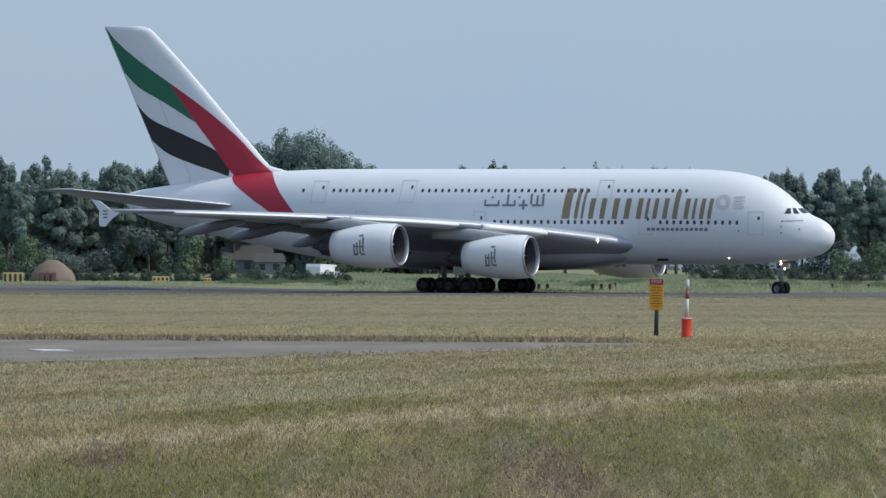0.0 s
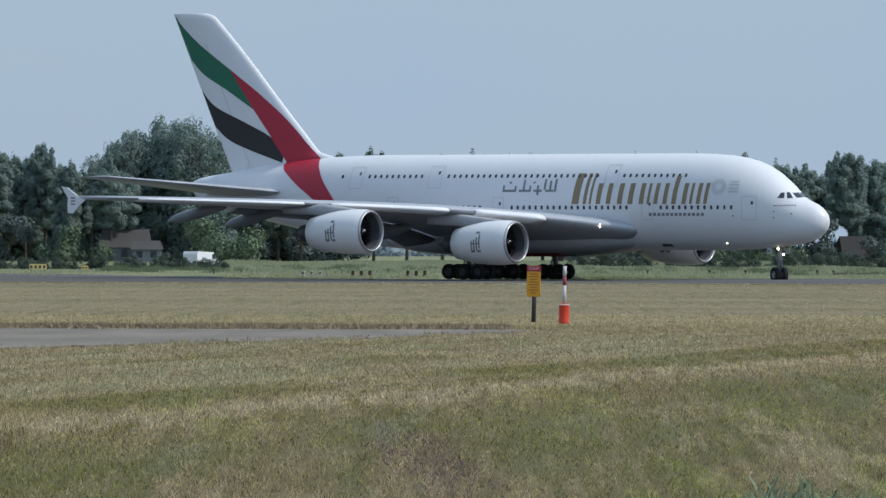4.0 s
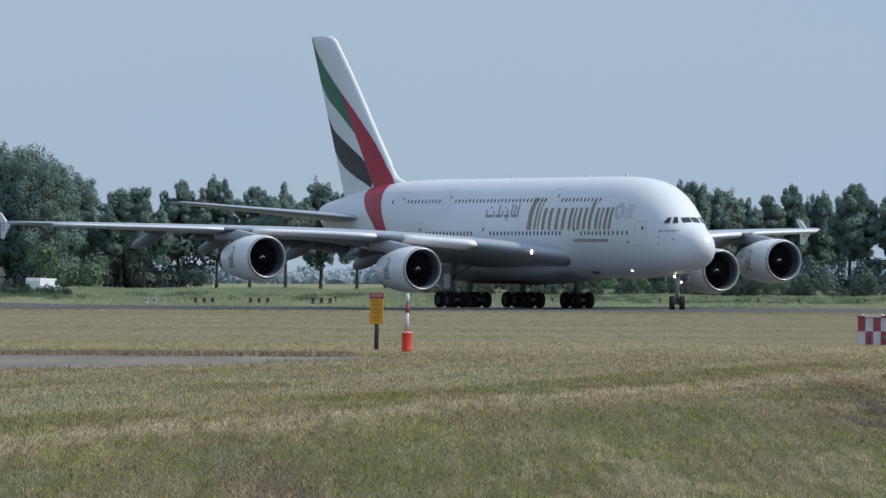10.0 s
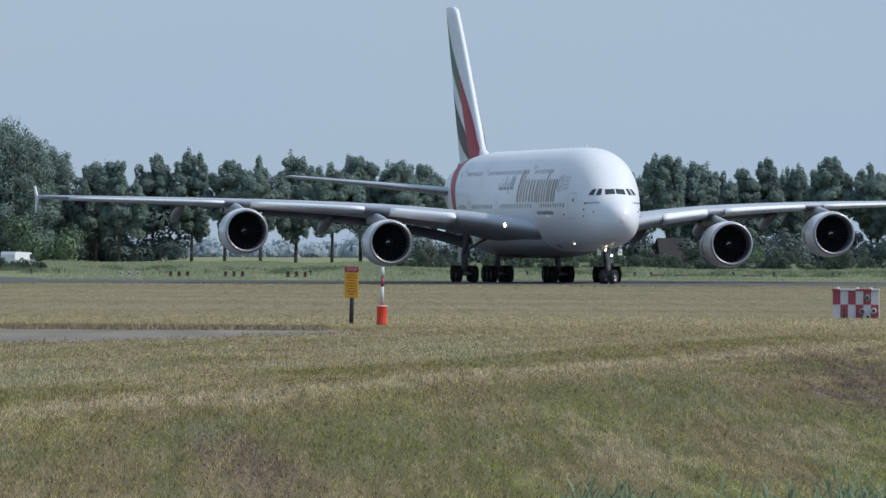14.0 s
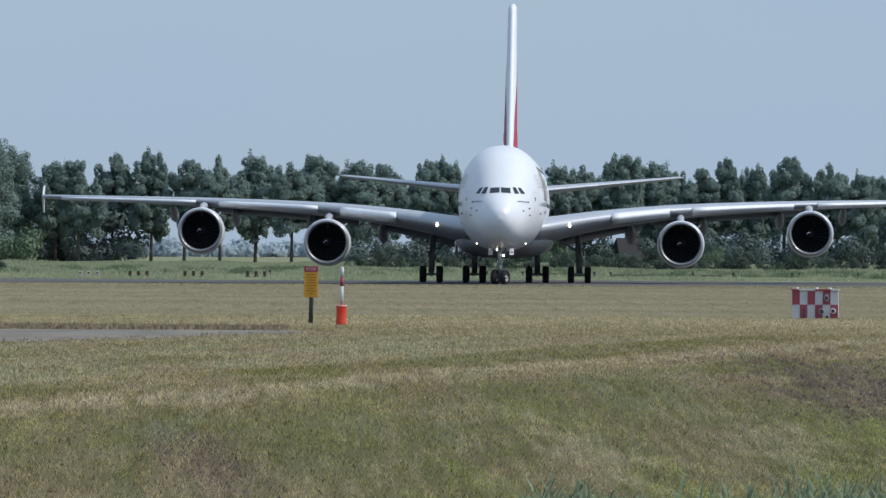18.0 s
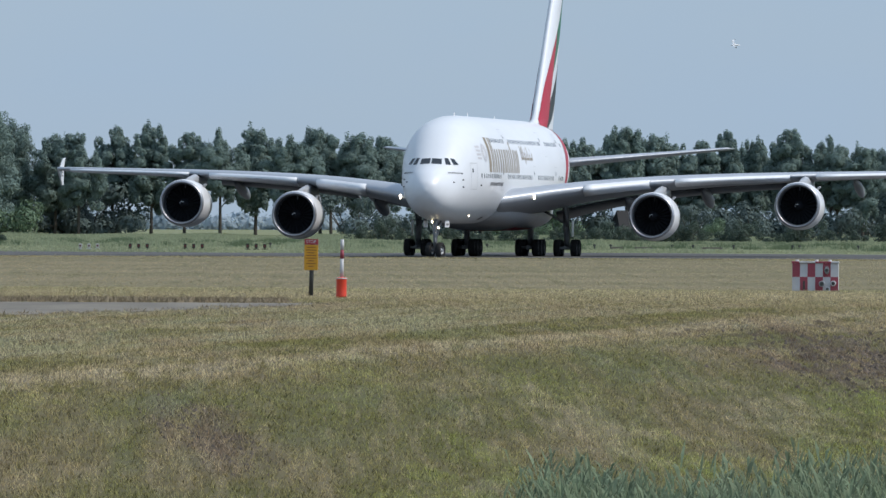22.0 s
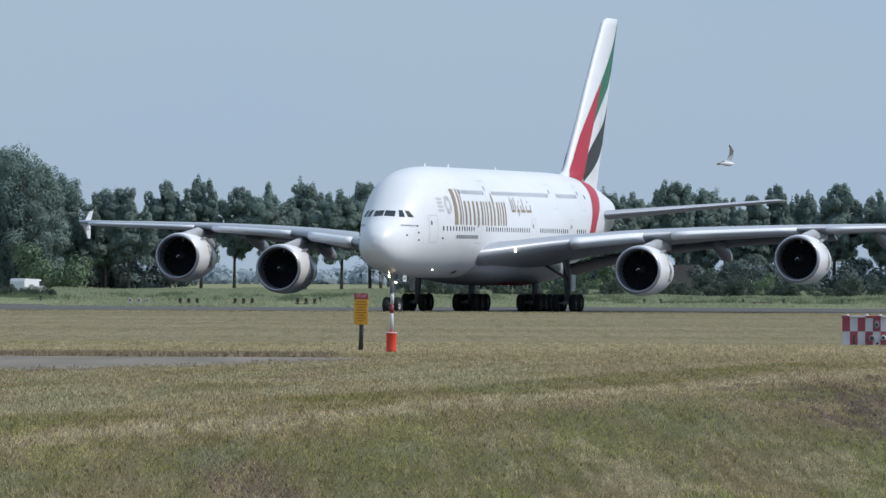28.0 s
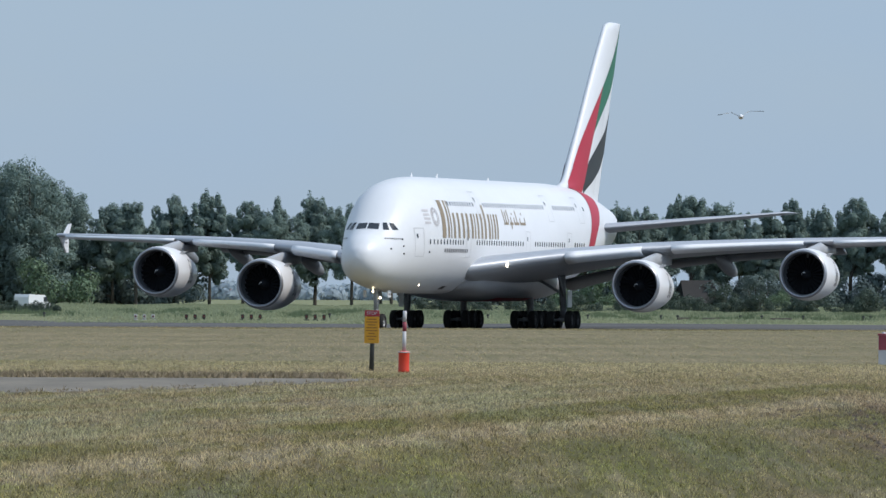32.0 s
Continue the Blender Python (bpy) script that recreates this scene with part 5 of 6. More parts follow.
# aerials on the crown
for s, h in ((13.6, 0.28), (20.2, 0.28), (34.0, 0.2)):
    bm = bmesh.new()
    x, _, z = P(s, 0, f_top(s))
    v = [bm.verts.new(q) for q in ((x, 0.02, z - 0.05), (x - 0.45, 0.02, z - 0.05), (x - 0.42, 0.01, z + h), (x - 0.22, 0.01, z + h), (x, -0.02, z - 0.05), (x - 0.45, -0.02, z - 0.05), (x - 0.42, -0.01, z + h), (x - 0.22, -0.01, z + h))]
    for f in ((0, 1, 2, 3), (7, 6, 5, 4), (0, 3, 7, 4), (1, 5, 6, 2), (3, 2, 6, 7), (0, 4, 5, 1)):
        bm.faces.new([v[i] for i in f])
    part("aerial", bm, WHITE, plane, "small white blade aerial")
# red paint under the belly
rows2 = []
for s in np.linspace(27, 38, 20):
    w, zt, zb = b_wid(s) + 0.02, b_top(s), b_bot(s) - 0.02
    zc = (zt + zb) / 2
    rows2.append([P(s, math.copysign(abs(math.cos(a)) ** 0.72, math.cos(a)) * w, zc + math.copysign(abs(math.sin(a)) ** 0.72, math.sin(a)) * (zt - zb) / 2) for a in np.linspace(radians(232), radians(308), 17)])
rings("belly_mark", rows2, RED, plane, "plain red painted panel under the belly", caps=False, closed=False)
# fin edge line and tail cone
rings("tail_cone", [[P(70.35, 0.40 * math.cos(a), 8.3 + 0.42 * math.sin(a)) for a in np.linspace(0, 2 * math.pi, 19)[:-1]], [P(71.0, 0.26 * math.cos(a), 8.35 + 0.27 * math.sin(a)) for a in np.linspace(0, 2 * math.pi, 19)[:-1]]], DARKM, plane, "dark exhaust at the tail's end")
for side in (1, -1):
    patches("rudder_seam", [((63.4, 9.75), (63.5, 9.75), (68.9, 21.5), (68.8, 21.5))], side, LINE, "thin grey rudder seam", n=14, lift=0.012)


# ---- the stop sign, the marker and the chequered cabinet ----
def letters(text, size, mat, parent, m, label=""):
    cu = bpy.data.curves.new("text", "FONT")
    cu.body, cu.size, cu.align_x, cu.align_y, cu.extrude = text, size, "CENTER", "CENTER", 0.004
    tmp = new("tmp_text", cu)
    me = bpy.data.meshes.new_from_object(tmp.evaluated_get(bpy.context.evaluated_depsgraph_get()))
    bpy.data.objects.remove(tmp)
    me.materials.append(mat)
    ob = new("writing", me)
    ob.parent = parent
    ob.matrix_basis = m
    return tagged(ob, label)


sign = tagged(new("stop_sign"), "yellow warning board with a red stop panel on a dark post", "sign")
sign.matrix_basis = pose(0.35, 285.5, height(0.35, 285.5) + 0.02, 0, 0.7, -14)
bm = bmesh.new()
rod(bm, (0, 0.05, -0.2), (0.03, 0.05, 2.0), 0.085, 0.08, 12)
part("post", bm, POSTD, sign, "dark round post", smooth=True)
bm = bmesh.new()
box(bm, -0.25, 0.27, -0.05, -0.01, 0.95, 1.88, 0.008)
part("board", bm, YELLOW, sign, "orange-yellow board")
bm = bmesh.new()
box(bm, -0.25, 0.27, -0.055, -0.01, 1.89, 2.10, 0.008)
part("red_panel", bm, SIGNRED, sign, "dark red top panel")
letters("STOP", 0.16, CHALK, sign, pose(0.01, -0.058, 1.995, 90), "pale lettering")
for i, w in enumerate((0.17, 0.20, 0.14, 0.19, 0.20, 0.12, 0.18, 0.10)):
    bm = bmesh.new()
    box(bm, 0.01 - w, 0.01 + w, -0.056, -0.048, 1.775 - 0.10 * i, 1.807 - 0.10 * i)
    part("text_bar", bm, SIGNTX, sign, "plain dark bar of writing")

CABRED = mottled("faded_dark_red", (0.26, 0.040, 0.060), (0.32, 0.060, 0.085), 2.0, 0.6, fine=8)
marker = tagged(new("marker_post"), "red and white banded marker post in an orange bucket", "marker")
marker.matrix_basis = pose(1.47, 281.5, height(1.47, 281.5) + 0.02, 0, 0.8, 0)
rings("bucket", [[(r * math.cos(2 * math.pi * j / 24), r * math.sin(2 * math.pi * j / 24), z) for j in range(24)] for r, z in ((0.195, -0.05), (0.195, 0.06), (0.19, 0.08), (0.188, 0.62), (0.195, 0.64), (0.195, 0.69), (0.16, 0.71), (0.09, 0.72))], ORANGE, marker, "bright orange bucket")
rings("rim", [[(r * math.cos(2 * math.pi * j / 24), r * math.sin(2 * math.pi * j / 24), z) for j in range(24)] for r, z in ((0.195, 0.655), (0.21, 0.66), (0.21, 0.69), (0.195, 0.695))], CHALK, marker, "pale rim", caps=False)
for z0, z1, mat in ((0.70, 1.40, CHALK), (1.40, 1.72, CABRED), (1.72, 2.10, CHALK)):
    bm = bmesh.new()
    rod(bm, (0, 0, z0), (0, 0, z1), 0.072, 0.066, 14)
    part("band", bm, mat, marker, smooth=True)

cab = tagged(new("equipment_cabinet"), "red and white chequered equipment cabinet in the grass", "cabinet")
cab.matrix_basis = pose(21.15, 316.5, height(21.15, 316.5), 0, 0, -5)
bm = bmesh.new()
box(bm, -0.95, 0.95, -0.5, 0.5, 0.0, 1.14, 0.015)
part("body", bm, CHALK, cab, "white metal body")
for i in range(6):
    bm = bmesh.new()
    box(bm, -0.98 + 0.327 * i, -0.98 + 0.327 * (i + 1) - 0.004, -0.56, 0.54, 1.145, 1.22, 0.012)
    part("lid_panel", bm, CABRED if i in (0, 3, 4) else CHALK, cab)
    for j in range(2):
        if (i + j) % 2 == 1:
            bm = bmesh.new()
            box(bm, -0.94 + 0.3133 * i, -0.94 + 0.3133 * (i + 1), -0.512, -0.49, 0.02 + 0.56 * j, 0.02 + 0.56 * (j + 1))
            part("red_square", bm, CABRED, cab)
bm = bmesh.new()
box(bm, -0.50, -0.42, -0.53, -0.49, 0.05, 0.42, 0.01)
part("vent", bm, POSTD, cab, "dark vent slot")
for x, z, r, mat in ((0.27, 0.30, 0.13, GEARM), (0.74, 0.32, 0.12, CHALK), (0.47, 0.86, 0.11, GEARM), (0.5, 0.08, 0.10, CHALK)):
    bm = bmesh.new()
    rod(bm, (x, -0.50, z), (x, -0.66, z), r, r * 0.85, 14)
    ho = part("lamp_housing", bm, mat, cab, "round lamp housing")
    bm = bmesh.new()
    rod(bm, (x, -0.655, z), (x, -0.668, z), r * 0.6, r * 0.6, 14)
    part("lens", bm, POSTD, ho)
bm = bmesh.new()
box(bm, 0.40, 0.56, -0.62, -0.50, 0.70, 1.02, 0.03)
part("junction_box", bm, GEARM, cab, "grey junction box")
for x in (-0.75, 0.05, 0.6):
    bm = bmesh.new()
    rod(bm, (x, -0.2, 1.21), (x, -0.2, 1.29), 0.09, 0.06, 12)
    part("beacon", bm, CHALK, cab, "white beacon cap")


# ---- lights and signs along the taxiway ----
def guard_light(x, y, red):
    t = tagged(new("guard_light"), "pale banded guard light unit by the taxiway" if red else "dark guard light unit by the taxiway", "runway light", "guard lights by the taxiway")
    t.matrix_basis = pose(x, y, height(x, y))
    bm = bmesh.new()
    rod(bm, (0, 0, -0.1), (0, 0, 0.22), 0.06), rod(bm, (-0.25, 0, 0.05), (0.25, 0, 0.05), 0.05)
    part("foot", bm, CHALK if red else POSTD, t)
    bm = bmesh.new()
    box(bm, -0.15, 0.15, -0.12, 0.12, 0.14, 0.56, 0.03)
    part("housing", bm, CHALK if red else POSTD, t, "boxy lamp housing")
    bm = bmesh.new()
    rod(bm, (0.0, -0.12, 0.36), (0.0, -0.17, 0.36), 0.10, 0.10, 12)
    part("lens", bm, LENS, t, "dark red lens")


for k, (px, n) in enumerate(((-20.1, 3), (-15.6, 3), (-10.6, 3), (-4.9, 3))):
    for i in range(n):
        guard_light((px + 0.78 * i) * 1.036, 727 + 1.0 * k, k == 0)


def edge_light(x, y):
    t = tagged(new("edge_light"), "small dark taxiway edge light on a stem", "runway light", "edge lights by the taxiway")
    t.matrix_basis = pose(x, y, height(x, y))
    bm = bmesh.new()
    rod(bm, (0, 0, -0.1), (0, 0, 0.34), 0.06)
    part("stem", bm, POSTD, t)
    bm = bmesh.new()
    rod(bm, (0, 0, 0.32), (0, 0, 0.50), 0.15, 0.12, 12)
    part("head", bm, POSTD, t)


for x, y in ((28.4, 746), (29.9, 744), (36.0, 747), (37.9, 745), (42.0, 748), (47.6, 746), (48.4, 748), (18.0, 746), (21.5, 747), (12.0, 746), (-3.0, 747), (54.0, 746), (-30.0, 745)):
    edge_light(x, y)
for x, y, w in ((39.6, 742, 2.0), (33.0, 743, 1.6), (30.5, 745, 1.2)):
    t = tagged(new("drain_cover"), "low pale concrete cover in the grass", "cover")
    t.matrix_basis = pose(x, y, 0)
    bm = bmesh.new()
    box(bm, -w / 2, w / 2, -0.5, 0.5, -0.1, 0.28, 0.03)
    part("block", bm, TRACK, t)


SIGNY = mottled("pale_sign_yellow", (0.62, 0.46, 0.16), (0.70, 0.56, 0.26), 2.0, 0.5, fine=8)


def taxi_sign(x, y, w, h):
    t = tagged(new("taxiway_sign"), "low yellow taxiway sign with plain black bars", "sign", "signs by the taxiway")
    t.matrix_basis = pose(x, y, height(x, y))
    bm = bmesh.new()
    box(bm, -w / 2, w / 2, -0.12, 0.12, 0.18, h, 0.03)
    part("board", bm, SIGNY, t, "yellow sign board")
    for q in (-0.4, 0.4):
        bm = bmesh.new()
        rod(bm, (q * w, 0, -0.1), (q * w, 0, 0.2), 0.05)
        part("leg", bm, POSTD, t)
    n = max(2, int(w / 0.45))
    for i in range(n):
        bm = bmesh.new()
        u = -w / 2 + w * (i + 0.5) / n
        box(bm, u - 0.12, u + 0.12, -0.14, -0.115, 0.32, h - 0.14)
        part("text_bar", bm, POSTD, t)


taxi_sign(-61.6, 748, 2.0, 1.2), taxi_sign(-50.8, 805, 1.8, 0.75), taxi_sign(-45.8, 803, 0.75, 0.6)


# ---- far things: houses, a thatched barn, vans ----
ROOF = mottled("brown_roof", (0.052, 0.051, 0.050), (0.072, 0.068, 0.064), 0.4, 0.85, fine=10)
WALLW = mottled("pale_house_wall", (0.20, 0.22, 0.24), (0.15, 0.17, 0.19), 0.4, 0.85, fine=10)
# wall colour made paler and bluer to carry the haze at that distance
FARW = mottled("far_hazed_wall", (0.42, 0.46, 0.50), (0.34, 0.38, 0.42), 0.4, 0.85, fine=10)
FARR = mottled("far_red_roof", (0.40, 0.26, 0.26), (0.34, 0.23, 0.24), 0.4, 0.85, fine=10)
GABLE = mottled("dark_barn_wall", (0.022, 0.021, 0.021), (0.032, 0.030, 0.029), 0.4, 0.9, fine=10)


def house(name, east, dist, w, d, eaves, ridge, wall, roof, label, rz=0.0, windows=3):
    t = tagged(new(name), label, "house" if "house" in name else "barn")
    t.matrix_basis = pose(dist * math.tan(radians(east)), dist, 0, 0, 0, rz)
    bm = bmesh.new()
    box(bm, -w / 2, w / 2, -d / 2, d / 2, -0.2, eaves)
    part("wall", bm, wall, t)
    bm = bmesh.new()
    v = [bm.verts.new(q) for q in ((-w / 2 - 0.3, -d / 2 - 0.4, eaves), (w / 2 + 0.3, -d / 2 - 0.4, eaves), (w / 2 + 0.3, d / 2 + 0.4, eaves), (-w / 2 - 0.3, d / 2 + 0.4, eaves), (-w / 2 + 0.2, 0, ridge), (w / 2 - 0.2, 0, ridge))]
    for f in ((0, 1, 5, 4), (2, 3, 4, 5), (1, 2, 5), (3, 0, 4), (3, 2, 1, 0)):
        bm.faces.new([v[i] for i in f])
    part("roof", bm, roof, t)
    for i in range(windows):
        x = -w / 2 + w * (i + 0.5) / windows
        bm = bmesh.new()
        box(bm, x - 0.5, x + 0.5, -d / 2 - 0.04, -d / 2 + 0.02, eaves * 0.35, eaves * 0.85)
        part("window", bm, GLASSD, t)
    return t


house("farm_house", -2.96, 1228, 7.8, 7, 2.3, 5.2, WALLW, ROOF, "small pale house with a brown roof before the trees")
house("far_house", -2.80, 1222, 4.5, 5, 2.0, 3.4, WALLW, ROOF, "low pale outbuilding with a brown roof", windows=2)
house("thatched_barn", 2.46, 1240, 5.6, 8, 0.8, 4.4, GABLE, GABLE, "large dark barn with a steep brown roof before the trees", 12, 0)
STACK = mottled("weathered_straw", (0.150, 0.110, 0.085), (0.220, 0.170, 0.130), 0.5, 0.95, bump=0.3, fine=8)
mound = tagged(new("straw_stack"), "weathered brown straw stack beyond the taxiway", "straw stack")
mound.matrix_basis = pose(-0.0772 * 850, 850, 0)
rows, rngm = [], np.random.default_rng(77)
for u in np.linspace(0, 1, 9):
    r, z = math.cos(u * 1.5) ** 0.55, 2.45 * u
    rows.append([((2.25 * r + 0.4 * (1 - u)) * math.cos(q) * rngm.uniform(0.95, 1.04), 2.2 * r * math.sin(q) * rngm.uniform(0.95, 1.04), z - 0.1) for q in np.linspace(0, 2 * math.pi, 25)[:-1]])
rings("mound", rows, STACK, mound)
bm = bmesh.new()
for q in (-1.0, -0.35, 0.3):
    box(bm, q - 0.28, q + 0.28, -2.55, -2.1, -0.1, 1.0, 0.08)
part("bale", bm, mottled("reddish_sheeting", (0.14, 0.075, 0.07), (0.18, 0.10, 0.09), 1.0, 0.8, fine=6), mound, "reddish bales stacked along the front")
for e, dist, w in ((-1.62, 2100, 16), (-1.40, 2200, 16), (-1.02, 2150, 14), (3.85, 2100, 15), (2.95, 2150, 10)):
    house("glass_house", e, dist, w, 9, 2.2, 3.2, FARW, FARR if e == -1.02 else FARW, "far low building seen between the trunks, walls paled for haze", 0, 4)


def van(east, dist, rz):
    t = tagged(new("van"), "white van parked beyond the taxiway", "van")
    t.matrix_basis = pose(dist * math.tan(radians(east)), dist, 0, 0, 0, rz)
    prof = [(-2.4, 0.45), (2.4, 0.45), (2.5, 1.0), (1.9, 1.15), (1.25, 1.95), (-2.3, 2.05), (-2.45, 1.7)]
    bm = bmesh.new()
    a = [bm.verts.new((x, -0.95, z)) for x, z in prof]
    b = [bm.verts.new((x, 0.95, z)) for x, z in prof]
    bm.faces.new(a), bm.faces.new(b[::-1])
    for i in range(len(prof)):
        j = (i + 1) % len(prof)
        bm.faces.new((a[j], a[i], b[i], b[j]))
    part("body", bm, WHITE, t, "white body")
    bm = bmesh.new()
    box(bm, 0.9, 1.7, -0.97, 0.97, 1.2, 1.75)
    part("window", bm, GLASSD, t)
    for x in (-1.5, 1.6):
        for y in (-0.85, 0.85):
            bm = bmesh.new()
            rod(bm, (x, y - 0.12, 0.36), (x, y + 0.12, 0.36), 0.36, n=14)
            part("wheel", bm, RUBBER, t)


van(-2.40, 888, 62)
plate = tagged(new("marker_plate"), "small white plate lying on the track", "plate")
plate.matrix_basis = pose(-17.9, 231.0, 0.02, 0, 0, 12)
bm = bmesh.new()
box(bm, -0.5, 0.5, -1.6, 1.6, 0.0, 0.03, 0.01)
part("plate", bm, CHALK, plate)
# woods on the skyline, with the haze of distance put into their leaf colour
rngw = np.random.default_rng(8)
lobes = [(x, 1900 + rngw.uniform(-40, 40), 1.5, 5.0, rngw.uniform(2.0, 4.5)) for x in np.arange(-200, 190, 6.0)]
HAZY = mottled("far_hazed_leaves", (0.40, 0.47, 0.52), (0.48, 0.55, 0.60), 0.05, 0.9, fine=8, per_piece=0.1)
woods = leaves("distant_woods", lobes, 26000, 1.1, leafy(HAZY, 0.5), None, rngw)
tagged(woods, "far woods on the skyline, pale blue from haze in the leaf colour", "woods", kind="stuff")


# ---- gulls ----
GULLG = mottled("grey_feathers", (0.54, 0.55, 0.57), (0.60, 0.61, 0.63), 4.0, 0.8, fine=6)
GULLW = mottled("white_feathers", (0.80, 0.80, 0.80), (0.70, 0.71, 0.72), 4.0, 0.8, fine=6)


def make_gull():
    g = tagged(new("gull"), "white gull with grey wings in flight", "bird")
    rows = []
    for u in np.linspace(0, 1, 9):
        r = 0.085 * math.sin(math.pi * (0.05 + 0.9 * u)) ** 0.8
        rows.append([(0.24 - 0.5 * u, r * math.cos(a), r * math.sin(a)) for a in np.linspace(0, 2 * math.pi, 11)[:-1]])
    rings("body", rows, GULLW, g, "white body")
    sides = {}

    def blade_of(pts, lift):
        bm = bmesh.new()
        top = [bm.verts.new((x, y, lift(y) + 0.010)) for x, y in pts]
        low = [bm.verts.new((x, y, lift(y) - 0.006)) for x, y in pts]
        bm.faces.new(top), bm.faces.new(low[::-1])
        for i in range(len(pts)):
            j = (i + 1) % len(pts)
            bm.faces.new((top[j], top[i], low[i], low[j]))
        return bm

    for side in (1, -1):
        inner = [(0.11, side * 0.05), (0.19, side * 0.32), (0.03, side * 0.34), (-0.05, side * 0.05)]
        sides[side] = part("gull_wing", blade_of(inner, lambda y: 0.30 * abs(y)), GULLG, g, "pale grey wing")
        outer = [(0.19, side * 0.32), (0.13, side * 0.52), (0.0, side * 0.66), (-0.04, side * 0.60), (0.03, side * 0.34)]
        part("outer_wing", blade_of(outer, lambda y: 0.096 - 0.35 * (abs(y) - 0.32)), GULLG, sides[side])
        tip = [(0.0, side * 0.66), (-0.10, side * 0.78), (-0.10, side * 0.72), (-0.04, side * 0.60)]
        part("wing_tip", blade_of(tip, lambda y: 0.096 - 0.35 * (abs(y) - 0.32)), POSTD, sides[side], "black wing tip")
    bm = bmesh.new()
    v = [bm.verts.new(q) for q in ((-0.2, 0.03, 0.01), (-0.2, -0.03, 0.01), (-0.38, -0.09, 0.0), (-0.38, 0.09, 0.0), (-0.2, 0.03, -0.01), (-0.2, -0.03, -0.01), (-0.38, -0.09, -0.008), (-0.38, 0.09, -0.008))]
    for f in ((0, 1, 2, 3), (7, 6, 5, 4), (0, 3, 7, 4), (1, 5, 6, 2), (3, 2, 6, 7)):
        bm.faces.new([v[i] for i in f])
    part("tail", bm, CHALK, g, "white tail")
    return g, sides


GULLS = [make_gull(), make_gull()]


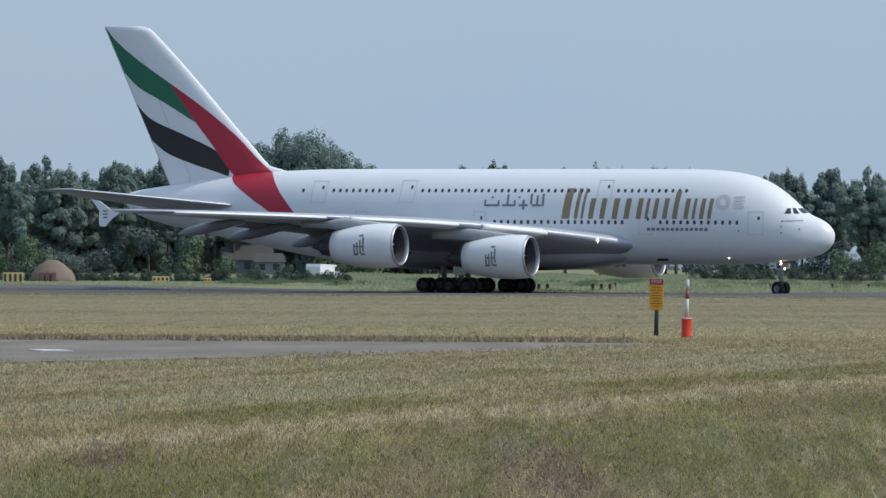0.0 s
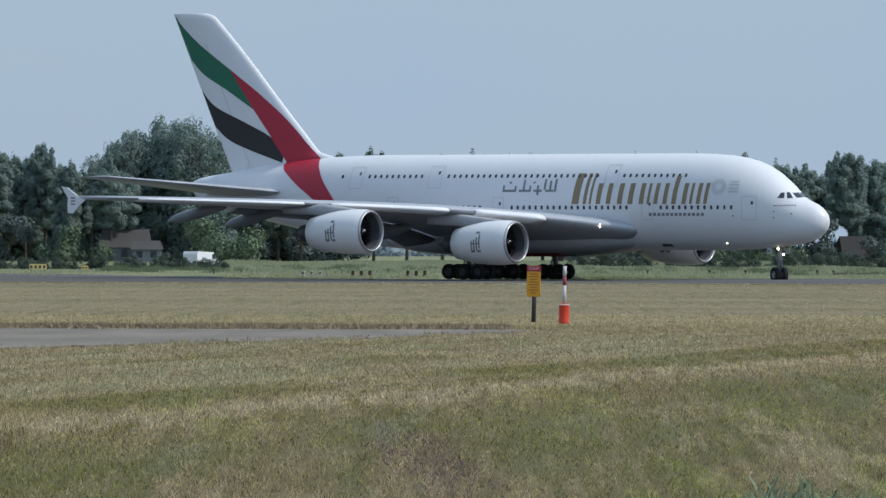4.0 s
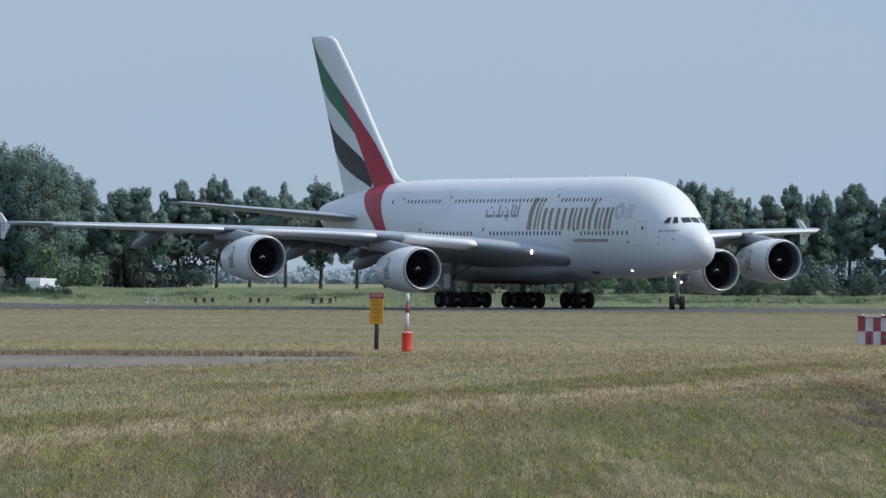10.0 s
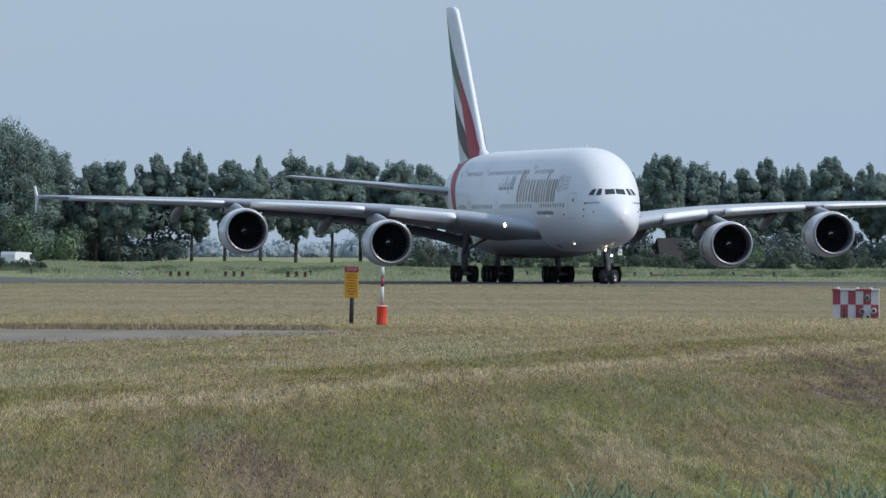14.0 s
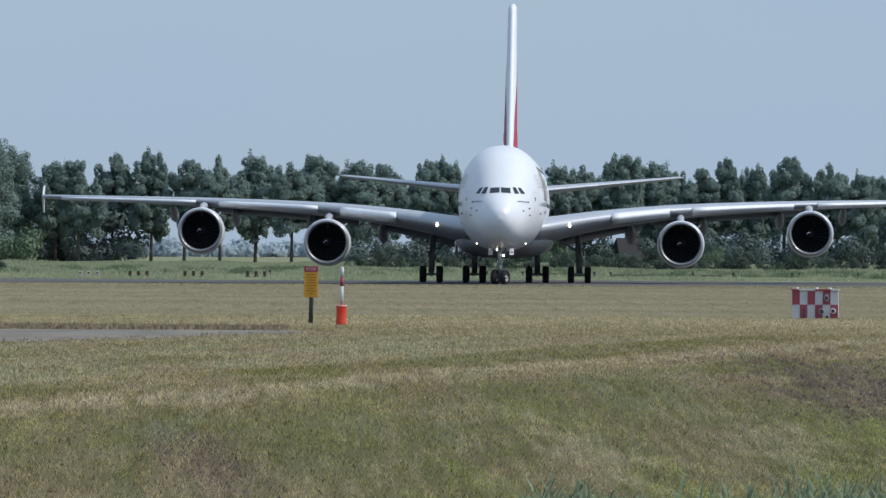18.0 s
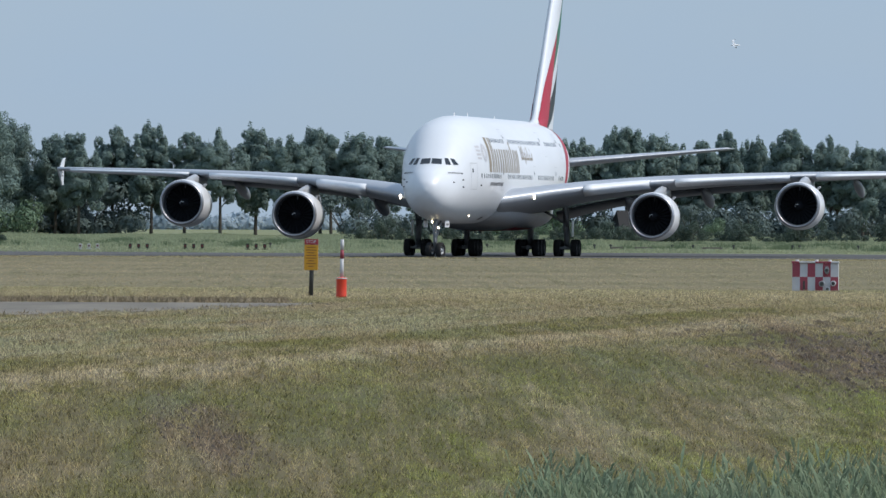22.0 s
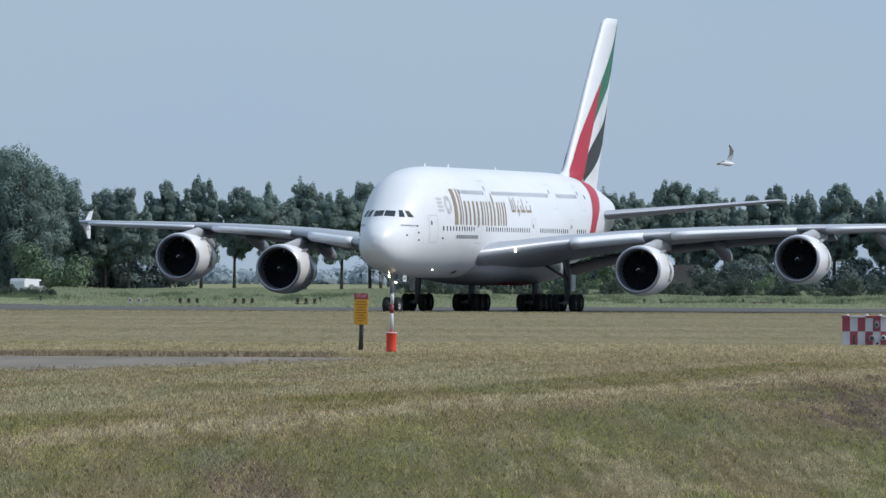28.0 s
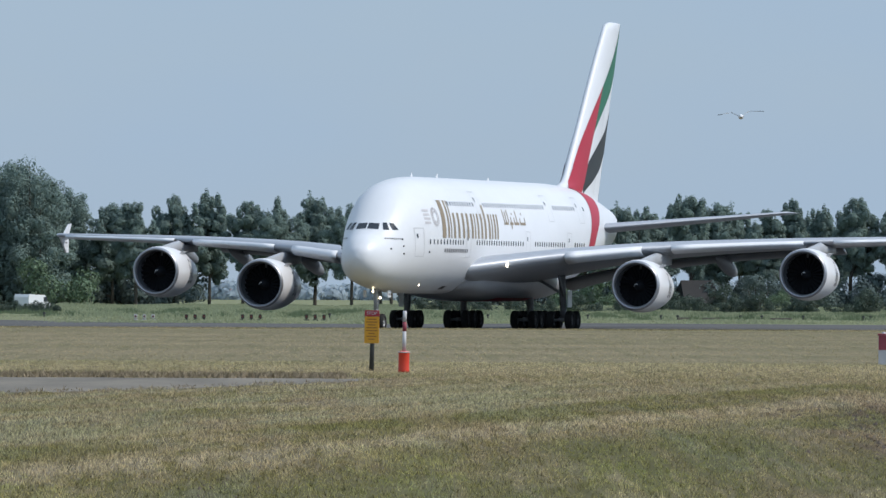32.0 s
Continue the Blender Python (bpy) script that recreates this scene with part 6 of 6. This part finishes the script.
# ---- what moves ----
def motions():
    rows = [
        (0, pose(-14.64, 699.26, -0.20, 0, 0, -22.85)),
        (0.5, pose(-12.87, 698.80, -0.20, 0, 0, -24.10)),
        (1, pose(-11.07, 698.31, -0.20, 0, 0, -25.33)),
        (1.5, pose(-9.33, 697.76, -0.20, 0, 0, -26.79)),
        (2, pose(-7.55, 697.13, -0.20, 0, 0, -28.44)),
        (2.5, pose(-5.91, 696.37, -0.19, 0, 0, -30.10)),
        (4.5, pose(0.55, 692.67, -0.04, 0, 0, -37.66)),
        (5, pose(2.06, 691.47, -0.01, 0, 0, -39.66)),
        (5.5, pose(3.41, 690.00, 0, 0, 0, -41.62)),
        (6, pose(4.75, 688.25, 0, 0, 0, -43.71)),
        (6.5, pose(5.98, 686.22, 0, 0, 0, -45.82)),
        (7, pose(7.21, 683.98, 0, 0, 0, -48.22)),
        (7.5, pose(8.28, 681.59, 0, 0, 0, -50.54)),
        (8, pose(9.36, 679.10, 0, 0, 0, -53.07)),
        (8.5, pose(10.27, 676.61, 0, 0, 0, -55.46)),
        (9, pose(11.18, 674.11, 0, 0, 0, -57.92)),
        (9.5, pose(11.92, 671.65, 0, 0, 0, -60.28)),
        (10, pose(12.67, 669.27, 0, 0, 0, -62.66)),
        (10.5, pose(13.28, 667.07, 0, 0, 0, -64.93)),
        (11, pose(13.94, 665.06, 0, 0, 0, -67.32)),
        (11.5, pose(14.46, 663.19, 0, 0, 0, -69.32)),
        (12, pose(14.99, 661.45, 0, 0, 0, -71.38)),
        (12.5, pose(15.43, 659.86, 0, 0, 0, -73.31)),
        (13, pose(15.82, 658.40, 0, 0, 0, -75.41)),
        (13.5, pose(16.17, 657.04, 0, 0, 0, -77.30)),
        (14, pose(16.45, 655.77, 0, 0, 0, -79.41)),
        (14.5, pose(16.65, 654.53, 0, 0, 0, -81.32)),
        (16.5, pose(17.20, 649.62, 0, 0, 0, -88.21)),
        (17, pose(17.19, 648.33, 0, 0, 0, -89.64)),
        (17.5, pose(17.20, 646.95, 0, 0, 0, -90.93)),
        (18, pose(17.12, 645.48, 0, 0, 0, -92.35)),
        (18.5, pose(17.04, 643.90, 0, 0, 0, -93.51)),
        (19, pose(16.95, 642.24, 0, 0, 0, -94.75)),
        (19.5, pose(16.80, 640.52, 0, 0, 0, -95.78)),
        (20, pose(16.65, 638.77, 0, 0, 0, -96.82)),
        (20.5, pose(16.46, 636.98, 0, 0, 0, -97.74)),
        (21, pose(16.22, 635.20, 0, 0, 0, -98.67)),
        (21.5, pose(16.03, 633.46, 0, 0, 0, -99.54)),
        (22, pose(15.74, 631.80, 0, 0, 0, -100.43)),
        (22.5, pose(15.46, 630.24, 0, 0, 0, -101.13)),
        (23, pose(15.15, 628.80, 0, 0, 0, -101.99)),
        (23.5, pose(14.87, 627.40, 0, 0, 0, -102.78)),
        (24, pose(14.52, 626.03, 0, 0, 0, -103.51)),
        (24.5, pose(14.19, 624.67, 0, 0, 0, -104.06)),
        (26.5, pose(12.61, 619.29, 0, 0, 0, -105.59)),
        (27, pose(12.23, 617.91, 0, 0, 0, -105.93)),
        (27.5, pose(11.81, 616.31, 0, 0, 0, -106.27)),
        (28, pose(11.34, 612.72, 0, 0, 0, -106.51)),
        (28.5, pose(11.06, 608.48, 0, 0, 0, -106.64)),
        (29, pose(10.88, 605.76, 0, 0, 0, -106.86)),
        (29.5, pose(10.59, 604.62, 0, 0, 0, -106.93)),
        (30, pose(10.21, 603.62, 0, 0, 0, -106.93)),
        (30.5, pose(9.96, 602.76, 0, 0, 0, -106.97)),
        (31, pose(9.73, 602.10, 0, 0, 0, -106.96)),
        (31.5, pose(9.61, 601.59, 0, 0, 0, -106.94)),
        (32, pose(9.50, 601.15, 0, 0, 0, -106.93)),
    ]
    walk(plane, rows)
    # the wheels roll with the aeroplane, and the nose gear is turned into the bend
    ts = [i * 0.2 for i in range(161)]
    xs3, ys3, hs = (np.interp(ts, [r[0] for r in rows], v) for v in (
        [r[1].translation.x for r in rows], [r[1].translation.y for r in rows], np.unwrap([r[1].to_euler().z for r in rows])))
    fore = np.diff(xs3) * np.cos(hs[:-1]) + np.diff(ys3) * np.sin(hs[:-1])
    gone = np.concatenate([[0], np.cumsum(fore)])
    turn = np.gradient(hs, ts) * 28.9 / np.maximum(np.gradient(gone, ts), 0.4)
    steer = np.degrees(np.arctan(np.clip(turn, -1.7, 1.7)))
    steer = np.convolve(np.pad(steer, 8, mode="edge"), np.ones(17) / 17, mode="valid")
    walk(steered, [(ts[i], pose(REF - 5.1, 0, -0.2, 0, 0, steer[i])) for i in range(0, 161, 5)])
    for ob, (x, y, z), r in WHEELS:
        walk(ob, [(ts[i], pose(x, y, z, 0, math.degrees(gone[i] / r))) for i in range(161)])
    # two gulls cross the sky, beating their wings
    walk(GULLS[0][0], [
        (0, pose(90, 520, 40, 0, 0, 180)),
        (20.5, pose(48.49, 520.00, 9.11, -25, 0, 180)),
        (21, pose(38.63, 520.00, 12.65, -25, 0, 180)),
        (21.5, pose(35.40, 520.00, 14.32, -25, 0, 180)),
        (22, pose(29.20, 520.00, 14.73, -25, 0, 180)),
        (22.5, pose(22.93, 520.00, 14.32, -25, 0, 180)),
        (23, pose(15.67, 520.00, 13.16, -25, 0, 180)),
        (23.5, pose(8.66, 520.00, 12.41, -25, 0, 180)),
        (24, pose(1.18, 520.00, 11.63, -25, 0, 180)),
        (24.5, pose(-6.26, 520.00, 11.20, -25, 0, 180)),
        (27, pose(-50, 520, 22, 0, 0, 180)),
        (32, pose(-140, 520, 30, 0, 0, 180)),
    ])
    walk(GULLS[1][0], [
        (0, pose(-110, 375, 30, 0, 0, 0)),
        (23, pose(-40, 375, 14, 0, 0, 0)),
        (26.5, pose(1.57, 270.00, 6.34, -5, 0, 0)),
        (27, pose(5.18, 270.00, 6.63, -5, 0, 0)),
        (27.5, pose(9.09, 270.00, 6.62, -20, 0, 5)),
        (28, pose(13.18, 270.00, 6.77, -30, 0, 20)),
        (28.5, pose(15.54, 269.77, 7.69, -25, 0, 60)),
        (29, pose(15.90, 269.44, 7.69, -5, 0, 100)),
        (29.5, pose(15.31, 269.44, 7.33, -5, 0, 120)),
        (30, pose(14.10, 269.44, 7.38, -5, 0, 120)),
        (30.5, pose(13.48, 269.44, 7.60, -5, 0, 115)),
        (31, pose(12.90, 269.44, 7.87, -5, 0, 105)),
        (31.5, pose(12.54, 269.44, 8.18, -5, 0, 98)),
        (32, pose(12.46, 269.44, 8.59, -5, 0, 92)),
    ])
    for k, (gull, sides) in enumerate(GULLS):
        for side, wing in sides.items():
            walk(wing, [(t, pose(0, 0, 0, side * (14 + 20 * math.sin(t * 9.0 + k)))) for t in [i * 0.2 for i in range(161)]])


motions()
